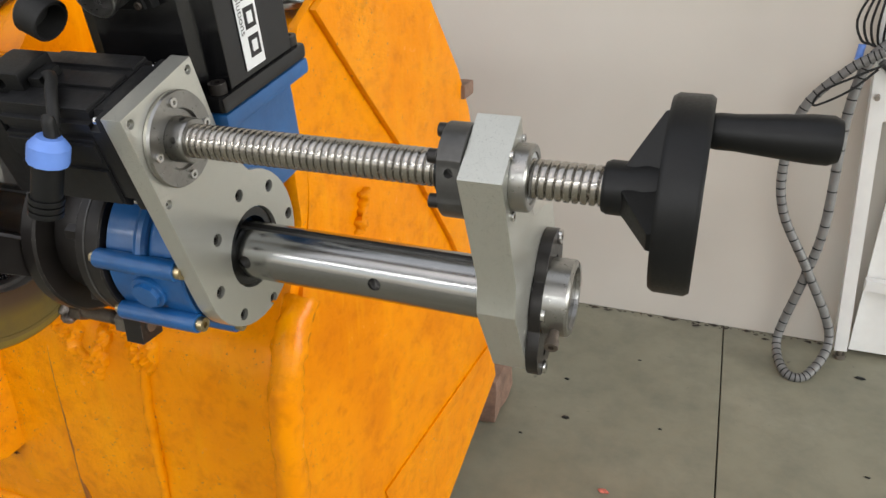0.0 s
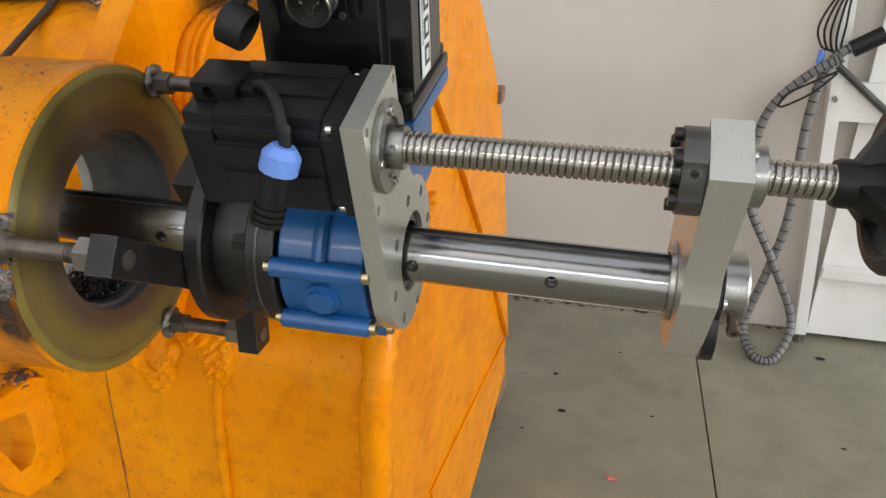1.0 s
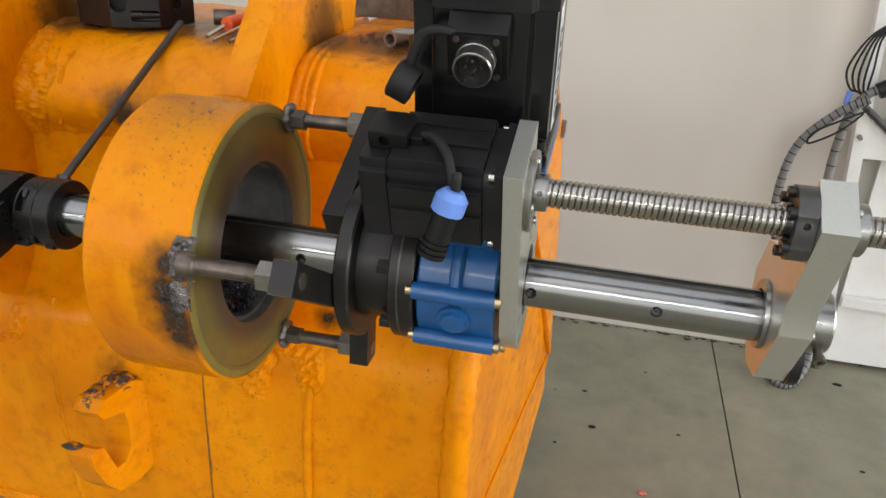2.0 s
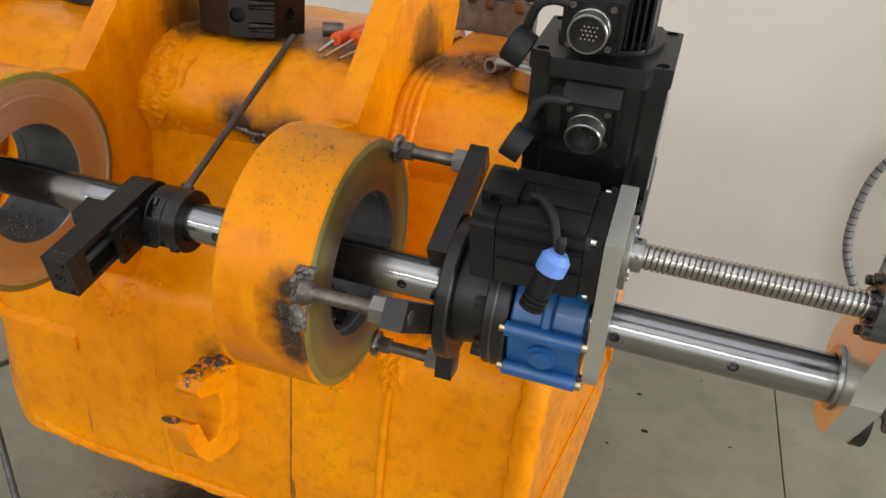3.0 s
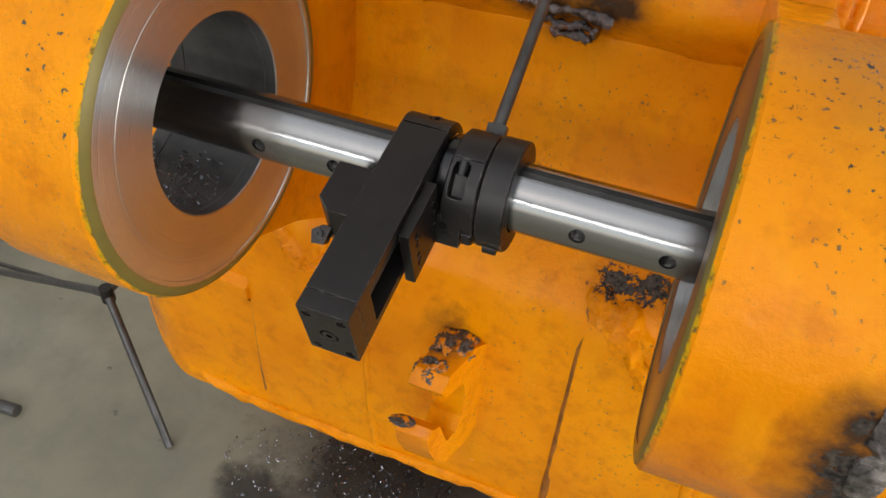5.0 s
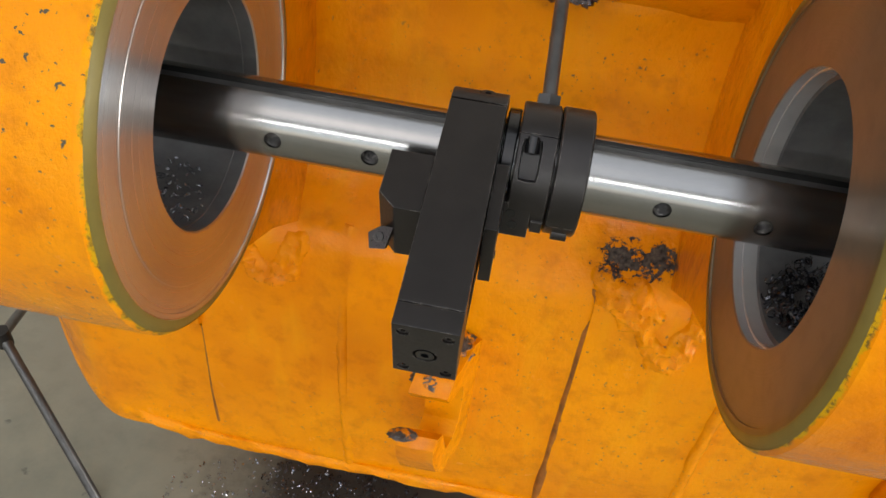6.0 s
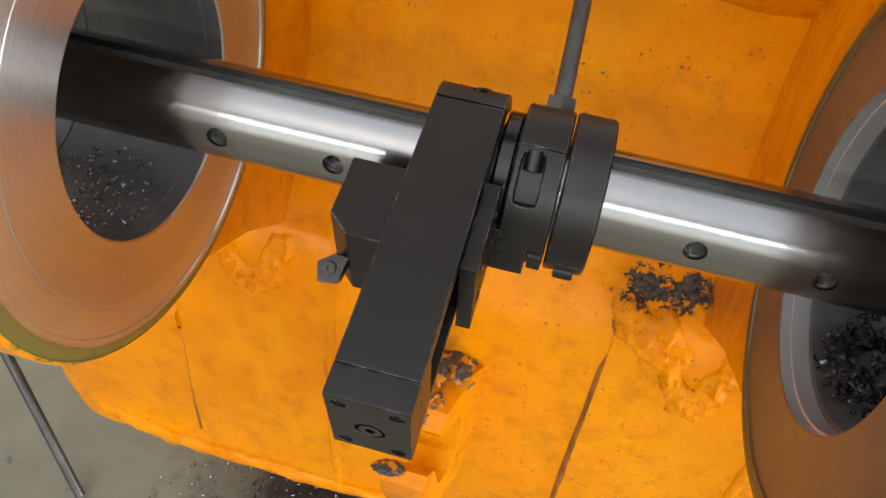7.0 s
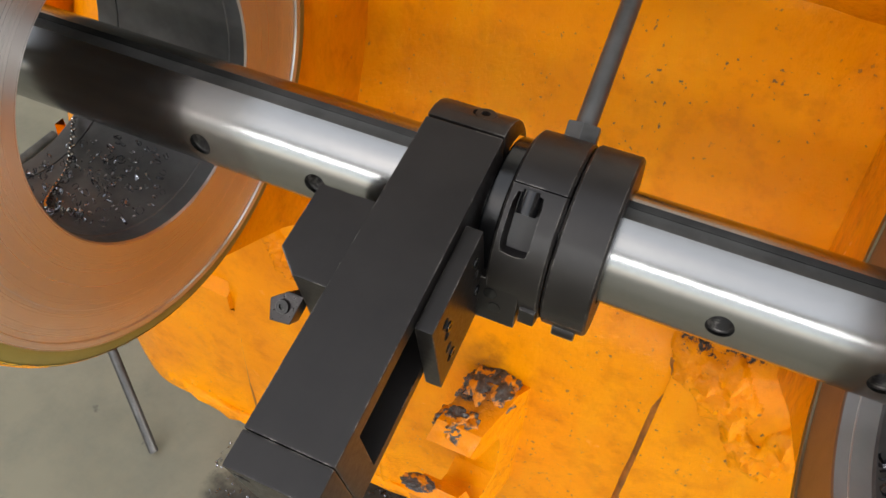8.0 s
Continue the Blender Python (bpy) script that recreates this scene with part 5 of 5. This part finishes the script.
part("bracket_plate", bb, M_PLATE, bracket)
part("bush", lathe([(-0.1465, 0.0242), (-0.1465, 0.0330), (-0.1425, 0.0335), (-0.1425, 0.0242)], AY, AZ, 48, True), M_STEEL, bracket)
# ball nut flange on the inner side
nutp = [(SY + 0.027 * math.cos(a) * (1 if abs(math.cos(a)) < 0.9 else 0.92), SZ + 0.031 * math.sin(a)) for a in [2 * math.pi * i / 40 for i in range(40)]]
bn = part("ball_nut", cut(prism_x(nutp, -0.1585, -0.1425, 0.001), lathe([(-0.18, 0), (-0.18, 0.0128), (-0.13, 0.0128), (-0.13, 0)], SY, SZ, 32), cyl((-0.1505, SY - 0.05, SZ + 0.006), (-0.1505, SY - 0.018, SZ + 0.006), 0.003, 16)), M_GREYROD, bracket, "dark grey steel ball nut flange")
for a in (35, 90, 145, 215, 270, 325):
    y, z = SY + 0.0235 * math.cos(radians(a)), SZ + 0.0255 * math.sin(radians(a))
    part("bolt", cap_screw((-0.1585, y, z), (-1, 0, 0), 0.0046, 0.0060), M_BLACK, bn)
part("wiper_ring", lathe([(-0.1635, 0.0125), (-0.1635, 0.0155), (-0.1585, 0.0165), (-0.1585, 0.0125)], SY, SZ, 40, True), M_BLACKGLOSS, bn)
nb = part("nut_collar", lathe([(-0.1138, 0.0128), (-0.1138, 0.0215), (-0.1045, 0.0215), (-0.1035, 0.0205), (-0.1035, 0.0165), (-0.1065, 0.0160), (-0.1065, 0.0128)], SY, SZ, 48, True), M_STEEL, bracket, "steel collar of the ball nut")
part("seal", lathe([(-0.106, 0.0125), (-0.1045, 0.0130), (-0.1045, 0.0160), (-0.106, 0.0160)], SY, SZ, 40, True), M_STICKER, nb)
for a, r in ((60, 0.030), (250, 0.031), (130, 0.030)):
    y, z = SY + r * math.cos(radians(a)) * 0.8, SZ + r * math.sin(radians(a)) * 0.8
    part("screw", cap_screw((-0.1142, y, z), (1, 0, 0), 0.0032, 0.002), M_BRIGHT, bracket)
# black retaining plate round the bar's end
ret = []
for i in range(48):
    a = 2 * math.pi * i / 48
    d = Vector((math.cos(a), math.sin(a)))
    axis = Vector((0.32, 0.947))
    c = abs(d.dot(axis))
    r = 0.034 + 0.0245 * max(0, (c - 0.55) / 0.45) ** 1.1
    ret.append((AY + 0.005 + d.x * r, AZ - 0.009 + d.y * r))
rp = part("retaining_plate", cut(prism_x(ret, -0.1138, -0.1040, 0.001), cyl((-0.115, 0.622, 0.905), (-0.10, 0.622, 0.905), 0.004, 14), cyl((-0.115, 0.592, 0.838), (-0.10, 0.592, 0.838), 0.004, 14)), M_BLACK, bracket, "black retaining plate")
for y, z in ((0.622, 0.924), (0.573, 0.882), (0.589, 0.826)):
    part("screw", cap_screw((-0.104, y, z), (1, 0, 0), 0.0058, 0.003), M_BRIGHT, rp)
ec = part("end_collar", cut(lathe([(-0.1038, 0.0), (-0.1038, 0.0300), (-0.0870, 0.0300), (-0.0850, 0.0285), (-0.0850, 0.0245), (-0.089, 0.0240), (-0.089, 0.0)], AY, AZ, 56), box(-0.095, -0.08, AY + 0.010, AY + 0.014, AZ + 0.01, AZ + 0.05, 0)), M_STEEL, bracket, "bright steel end collar on the bar")
part("collar_screw", cut(join(cyl((-0.094, AY - 0.022, AZ - 0.015), (-0.094, AY - 0.033, AZ - 0.020), 0.0042, 20, 0.0005), cyl((-0.094, AY - 0.0325, AZ - 0.0198), (-0.0935, AY - 0.0385, AZ - 0.0225), 0.0054, 20, 0.001)), cyl((-0.0935, AY - 0.036, AZ - 0.0214), (-0.0935, AY - 0.042, AZ - 0.024), 0.0026, 6)), M_STUD, ec)

wheel = thing("handwheel", (-0.02, SY, SZ), "black spoked plastic handwheel with a revolving grip", "handwheel")
part("rim", lathe([(-0.027, 0.0485), (-0.027, 0.0560), (-0.024, 0.0580), (-0.007, 0.0580), (-0.004, 0.0560), (-0.004, 0.048), (-0.010, 0.0455), (-0.024, 0.0455)], SY, SZ, 72, True), M_BLACKPL, wheel)
part("hub", lathe([(-0.060, 0.0), (-0.060, 0.0150), (-0.057, 0.0165), (-0.044, 0.0165), (-0.036, 0.0185), (-0.018, 0.0185), (-0.016, 0.0)], SY, SZ, 40), M_BLACKPL, wheel)
for k in range(3):
    a = radians(75 + 120 * k)
    d, s = Vector((0, math.cos(a), math.sin(a))), Vector((0, -math.sin(a), math.cos(a)))
    bm = bmesh.new()
    secs = []
    for r, xa, xb, hw in ((0.012, -0.050, -0.022, 0.0125), (0.030, -0.040, -0.020, 0.010), (0.0475, -0.030, -0.014, 0.0085)):
        c = Vector((0, SY, SZ)) + d * r
        secs.append([bm.verts.new(c + s * w + Vector((x, 0, 0))) for x, w in ((xa, -hw * 0.7), (xa, hw * 0.7), (xb, hw), (xb, -hw))])
    for p, q in zip(secs, secs[1:]):
        for i in range(4):
            bm.faces.new((p[i], p[(i + 1) % 4], q[(i + 1) % 4], q[i]))
    bm.faces.new(secs[0])
    bm.faces.new(secs[-1][::-1])
    bmesh.ops.recalc_face_normals(bm, faces=bm.faces)
    part("spoke", bevelled(bm, 0.002), M_BLACKPL, wheel)
hy, hz_ = SY - 0.009, SZ + 0.042
part("grip", lathe([(-0.004, 0.0), (-0.004, 0.0095), (-0.001, 0.0100), (0.008, 0.0100), (0.026, 0.0115), (0.045, 0.0130), (0.054, 0.0130), (0.0585, 0.0110), (0.0595, 0.0)], hy, hz_, 40), M_BLACKPL, wheel)

# ---- things on top of the bucket ----
clampb = thing("bearing_block", (-1.05, 1.05, 1.04), "black split bearing block lying on the bucket", "bearing block")
octo = [(0.088 * math.cos(a), 0.088 * math.sin(a)) for a in [math.pi / 8 + math.pi / 4 * i for i in range(8)]]
BZ = Matrix.Translation((-1.035, 0.99, 1.043)) @ Matrix.Rotation(radians(30), 4, "Z")
b = cut(prism_z(octo, 0.0, 0.066, 0.002), cyl((0, 0, -0.02), (0, 0, 0.1), 0.048, 40), cyl((-0.022, -0.1, 0.033), (-0.022, -0.05, 0.033), 0.012, 24), box(-0.006, 0.033, -0.1, -0.070, 0.042, 0.058, 0.004), box(-0.006, 0.033, -0.1, -0.070, 0.008, 0.024, 0.004), cyl((0.05, -0.05, 0.033), (0.10, -0.10, 0.033), 0.011, 24), box(-0.15, 0.15, -0.002, 0.002, -0.1, 0.1, 0))
b.transform(BZ)
part("split_ring", b, M_BLACK, clampb)
for z in (0.017, 0.051):
    b = join(cyl((-0.008, -0.074, z), (0.034, -0.074, z), 0.0050, 18), cyl((-0.008, -0.074, z), (0.008, -0.074, z), 0.0064, 18, 0.0005))
    b.transform(BZ)
    part("bolt", b, M_BLACK, clampb)

for k, (p, q, e) in enumerate((((-0.872, 0.900, 1.0425), (-0.873, 0.960, 1.052), (-0.862, 1.060, 1.054)), ((-0.856, 0.888, 1.040), (-0.851, 0.985, 1.052), (-0.846, 1.060, 1.054)), ((-0.833, 0.890, 1.040), (-0.822, 0.950, 1.047), (-0.800, 0.965, 1.046)))):
    dr = thing("screwdriver" if k < 2 else "hex_key", p, "small tool with a steel shank and orange-red handle" if k < 2 else "bright steel hex key", "hand tool", "tools on the bucket")
    part("shank", cyl(p, q, 0.0030, 10, 0.0005), M_BRIGHT, dr)
    if k < 2:
        b = cyl(q, e, 0.0105, 14, 0.003)
        part("handle", b, M_REDPL, dr)
    else:
        part("short_leg", cyl(q, e, 0.0030, 10), M_BRIGHT, dr)
solid("steel_bush", join(cyl((-0.918, 1.005, 1.054), (-0.888, 1.02, 1.054), 0.012, 20, 0.002)), M_STUD, "short rusty steel bush lying on the bucket", "bush")

sb1 = solid("steel_socket", cut(cyl((-1.50, 1.03, 1.062), (-1.40, 1.02, 1.062), 0.022, 28, 0.002), cyl((-1.41, 1.021, 1.062), (-1.36, 1.017, 1.062), 0.015, 20)), M_BRIGHT, "bright steel socket lying on the bucket", "socket")
solid("black_block", box(-1.392, -1.30, 0.96, 1.04, 1.041, 1.10, 0.004), M_BLACK, "black steel clamp block on the bucket", "block")
solid("steel_tube", cut(cyl((-0.622, 0.955, 1.0515), (-0.600, 1.02, 1.0515), 0.0115, 24, 0.001), cyl((-0.626, 0.943, 1.0515), (-0.612, 0.985, 1.0515), 0.0075, 20)), M_RUST, "short brown steel tube on the bucket", "tube")
RX, RY = -0.522, 0.930
wr = thing("clamp_ring", (RX, RY, 1.0425), "thick bright turned steel clamp ring lying on the bucket", "ring")
cr = cut(lathe([(0.0, 0.034), (0.0, 0.0615), (0.0015, 0.063), (0.0255, 0.063), (0.027, 0.0615), (0.027, 0.034)], 0, 0, 72, True), cyl((0.0135, 0.020, -0.08), (0.0135, 0.018, -0.048), 0.005, 20), box(0.007, 0.021, 0.028, 0.056, -0.06, -0.030, 0.004))
cr.transform(Matrix.Translation((RX, RY, 1.0425)) @ Matrix(((0, 1, 0, 0), (0, 0, 1, 0), (1, 0, 0, 0), (0, 0, 0, 1))))
part("ring", cr, M_STEEL, wr)
part("bolt", cap_screw((RX + 0.003, RY - 0.0475, 1.056), (1, 0.25, 0), 0.0048, 0.010), M_BLACK, wr)
for k, (dx, dy, ang, ln) in enumerate(((-0.02, -0.02, 8, 0.12), (0.02, 0.01, -24, 0.13), (-0.005, 0.035, -10, 0.11))):
    strip = solid("steel_strap", cut(box(-ln / 2, ln / 2, -0.013, 0.013, 0, 0.0035, 0.0006), box(-ln * 0.25, ln * 0.25, -0.005, 0.005, -0.01, 0.02, 0.002)), M_STEEL, "flat slotted steel strap lying on the clamp ring", "strap", "straps on the ring")
    strip.data.transform(Matrix.Translation((RX + dx, RY + dy, 1.0699 + 0.0040 * k)) @ Matrix.Rotation(radians(ang), 4, "Z"))
spn = thing("spare_spindle", (-0.70, 1.27, 1.06), "grey flanged steel spindle lying behind the torque tube", "spindle")
part("shaft", cyl((-0.80, 1.25, 1.110), (-0.60, 1.25, 1.118), 0.014, 24, 0.002), M_STUD, spn)
for x in (-0.745, -0.71, -0.655):
    part("flange", cyl((x, 1.25, 1.1125), (x + 0.014, 1.25, 1.1130), 0.034 if x > -0.74 else 0.028, 28, 0.002), M_NUT, spn)
part("foot", box(-0.79, -0.62, 1.235, 1.265, 1.040, 1.100, 0.004), M_STUD, spn)


def curls(name, cx, cy, cz, rx, ry, count, size, mat, label, seed, zfun=None):
    rnd = random.Random(seed)
    out = bmesh.new()
    for _ in range(count):
        a, r = rnd.random() * 6.28, math.sqrt(rnd.random())
        x, y = cx + rx * r * math.cos(a), cy + ry * r * math.sin(a)
        z = zfun(x, y) if zfun else cz
        s = size * (0.5 + rnd.random())
        rot = Euler((rnd.random() * 6, rnd.random() * 6, rnd.random() * 6)).to_matrix()
        n = 7
        w = s * 0.22
        prev = None
        for i in range(n):
            t = i / (n - 1) * 5.2
            c = Vector((math.cos(t), math.sin(t), 0.12 * t)) * s * 0.5
            e = Vector((0, 0, w))
            p = [Vector((x, y, z + s * 0.55)) + rot @ c, Vector((x, y, z + s * 0.55)) + rot @ (c + e)]
            vs = [out.verts.new(v) for v in p]
            if prev:
                out.faces.new((prev[0], prev[1], vs[1], vs[0]))
            prev = vs
    ob = new(name, bpy.data.meshes.new(name))
    out.to_mesh(ob.data)
    out.free()
    ob.data.materials.append(mat)
    return tagged(ob, label, "swarf", kind="stuff")


def bore_z(rad):
    return lambda x, y: AZ - math.sqrt(max(0.0, rad * rad - (y - AY) ** 2)) + 0.0005


curls("swarf", -1.19, AY - 0.01, 0, 0.045, 0.045, 230, 0.0035, M_CHIP, "bright steel swarf in the left bore", 3, bore_z(0.080))
curls("swarf", -0.71, AY, 0, 0.038, 0.042, 420, 0.0055, M_DARKCHIP, "dark oily swarf heaped in the bore", 4, lambda x, y: AZ - math.sqrt(max(0.0, 0.083 ** 2 - (y - AY) ** 2)) + 0.004 * random.random())
curls("swarf", -0.60, 1.00, 1.042, 0.09, 0.07, 220, 0.005, M_DARKCHIP, "dark steel swarf scattered on the bucket top", 5)
curls("swarf", -1.22, 0.79, 0.0, 0.19, 0.10, 500, 0.0045, M_CHIP, "steel swarf scattered on the floor", 6)
curls("swarf", -1.12, 0.85, 0.0, 0.14, 0.07, 500, 0.005, M_DARKCHIP, "dark swarf on the floor under the bucket", 7)
curls("swarf", -0.965, 0.752, 0.372, 0.014, 0.012, 50, 0.005, M_DARKCHIP, "dark swarf caught in the hook", 8)



def twisted_chip(points, width, turns):
    """One long ribbon of swarf, twisted along its way."""
    way = smooth_line(points, 30)
    rows = []
    for i, p in enumerate(way):
        d = (way[min(i + 1, len(way) - 1)] - way[max(i - 1, 0)]).normalized()
        side = d.cross(Vector((0, 0, 1))).normalized()
        a = math.pi * turns * i / (len(way) - 1)
        w = (side * math.cos(a) + d.cross(side) * math.sin(a)) * width * 0.5
        c = p + Vector((0, 0, width * 0.6))
        rows.append([tuple(c - w), tuple(c), tuple(c + w)])
    return sheet(rows)


solid("long_chip", twisted_chip([(-1.238, 0.6316, 0.8115), (-1.2146, 0.5987, 0.8050), (-1.1988, 0.5707, 0.8106), (-1.1832, 0.5556, 0.8185), (-1.1704, 0.5653, 0.8130)], 0.0042, 26), M_BRIGHT, "long bright twisted steel chip lying in the bore", "swarf", smooth=80)

# ---- stand on the floor ----
stand = thing("tripod_stand", (-1.70, 0.86, 0), "slim dark steel folding stand on the floor", "stand")
top = Vector((-1.655, 0.86, 0.238))
for p in ((-1.497, 0.753, 0.006), (-2.18, 0.966, 0.006), (-1.85, 1.30, 0.006)):
    part("leg", cyl(top, p, 0.0075, 14, 0.001), M_GREYROD, stand)
part("joint", cyl(top - Vector((0, 0, 0.02)), top + Vector((0, 0, 0.012)), 0.012, 16, 0.002), M_BLACK, stand)
part("brace", cyl((-1.655, 0.87, 0.215), (-2.16, 0.985, 0.02), 0.005, 12), M_GREYROD, stand)
solid("steel_rod", join(cyl((-1.795, 0.703, 0.012), (-2.25, 0.66, 0.012), 0.012, 14, 0.002)), M_GREYROD, "short dark steel rod lying on the floor", "rod")
solid("steel_rod", join(cyl((-2.20, 0.95, 0.012), (-2.22, 1.30, 0.012), 0.010, 14, 0.002)), M_GREYROD, "short dark steel rod lying on the floor", "rod")

# ---- rack and cables by the wall ----
rack = thing("rack", (0.5, 2.08, 0), "white enamelled metal rack standing against the wall", "rack")
part("post", cut(box(-0.016, 0.016, -0.016, 0.016, 0.03, 1.25, 0.002, Matrix.Translation((0.408, 2.09, 0)) @ Matrix.Rotation(radians(-4.5), 4, "Y")), cyl((0, 0, -1), (0, 0, -0.9), 0.01)), M_WHITE, rack)
part("foot", join(cyl((0.410, 2.09, 0.0), (0.409, 2.09, 0.012), 0.014, 20, 0.002), cyl((0.409, 2.09, 0.012), (0.408, 2.09, 0.035), 0.006, 12)), M_NUT, rack)
part("post", box(1.08, 1.112, 2.074, 2.106, 0.0, 1.25, 0.002), M_WHITE, rack)
part("rail", box(0.425, 1.08, 2.078, 2.102, 0.215, 0.245, 0.002), M_WHITE, rack)
part("rail", box(0.36, 1.08, 2.078, 2.102, 0.66, 0.76, 0.003), M_WHITE, rack)
part("brace", cyl((0.34, 2.07, 0.80), (0.62, 2.07, 0.58), 0.009, 14), M_GREYROD, rack)
part("back_panel", box(0.43, 1.08, 2.11, 2.118, 0.02, 1.2, 0.001), M_WHITE, rack)
part("bolt", cyl((0.352, 2.09, 0.72), (0.345, 2.05, 0.72), 0.006, 12), M_NUT, rack)

hose = thing("cable_hose", (0.28, 2.03, 0.02), "grey spiral-wrapped cable hose hanging in a loop to the floor", "hose")
PTS = [(0.40, 2.05, 0.87), (0.320, 2.05, 0.82), (0.292, 2.05, 0.682), (0.297, 2.05, 0.394), (0.274, 2.05, 0.23), (0.243, 2.05, 0.055), (0.262, 1.95, 0.016), (0.318, 1.95, 0.016), (0.366, 2.05, 0.085), (0.276, 2.035, 0.275), (0.196, 2.045, 0.42), (0.176, 2.05, 0.544), (0.196, 2.05, 0.685), (0.272, 2.04, 0.783), (0.335, 2.03, 0.828)]
part("hose", tube(PTS, 0.0115, 12, 10), M_HOSE, hose)
wrap = smooth_line(PTS, 12)
for i in range(0, len(wrap) - 1, 2):
    a, b2 = wrap[i], wrap[i + 1]
    d = (b2 - a).normalized()
    part("wrap_turn", cyl(a - d * 0.0015, a + d * 0.0015, 0.0122, 12), M_BLACKPL, hose)
part("plug", cyl((0.355, 2.05, 0.845), (0.42, 2.05, 0.885), 0.021, 20, 0.004), M_BLACKPL, hose)
wires = thing("thin_cables", (0.30, 2.06, 0.85), "bundle of thin black cables hanging from the rack", "cable")
for k in range(5):
    o = 0.014 * k
    part("cable", tube([(0.36 + o * 0.3, 2.06 - o * 0.4, 1.02), (0.305 + o * 0.5, 2.05, 0.98), (0.270 + o, 2.05 - o * 0.3, 0.90), (0.285 + o * 0.8, 2.05, 0.85), (0.31 + o * 0.5, 2.05, 0.84 - o * 0.3)], 0.0028, 8), M_RUBBER, wires)
part("cable", tube([(0.33, 2.03, 0.79), (0.28, 2.02, 0.74), (0.215, 2.025, 0.70), (0.225, 2.02, 0.735), (0.29, 2.02, 0.775), (0.34, 2.03, 0.80)], 0.0028, 8), M_RUBBER, wires)
part("cable_tip", cyl((0.290, 2.05, 0.84), (0.288, 2.05, 0.805), 0.008, 14, 0.001), M_PLUGBLUE, wires, "dark blue cable plug")

# ---- litter on the floor ----
def scrap(name, x, y, size, mat, label, seed):
    bm = bmesh.new()
    bmesh.ops.create_icosphere(bm, subdivisions=2, radius=1)
    for v in bm.verts:
        n1 = v.co.normalized()
        v.co = Vector((n1.x * size, n1.y * size * 0.55, n1.z * size * 0.22)) * (1 + 0.45 * noise.noise(n1 * 2 + Vector((seed, 0, 0))))
        v.co += Vector((x, y, size * 0.2))
    return solid(name, bm, mat, label, "litter", "litter on the floor")


scrap("paper_scrap", -0.114, 1.368, 0.012, simple("pink_paper", (0.55, 0.16, 0.12), 0.8, 0, 0.5, 120), "crumpled red and white paper scrap on the floor", 1.0)
for i, (x, y, s) in enumerate(((-0.241, 1.589, 0.010), (-0.27, 1.75, 0.007), (-0.02, 1.62, 0.005), (0.42, 1.6, 0.006), (-0.33, 1.50, 0.005), (0.45, 2.0, 0.012), (-0.10, 1.9, 0.005), (0.2, 1.3, 0.005), (-0.5, 2.0, 0.006))):
    scrap("dirt_crumb", x, y, s, M_BLACKPL, "small dark crumb of dirt on the floor", 2.0 + i)
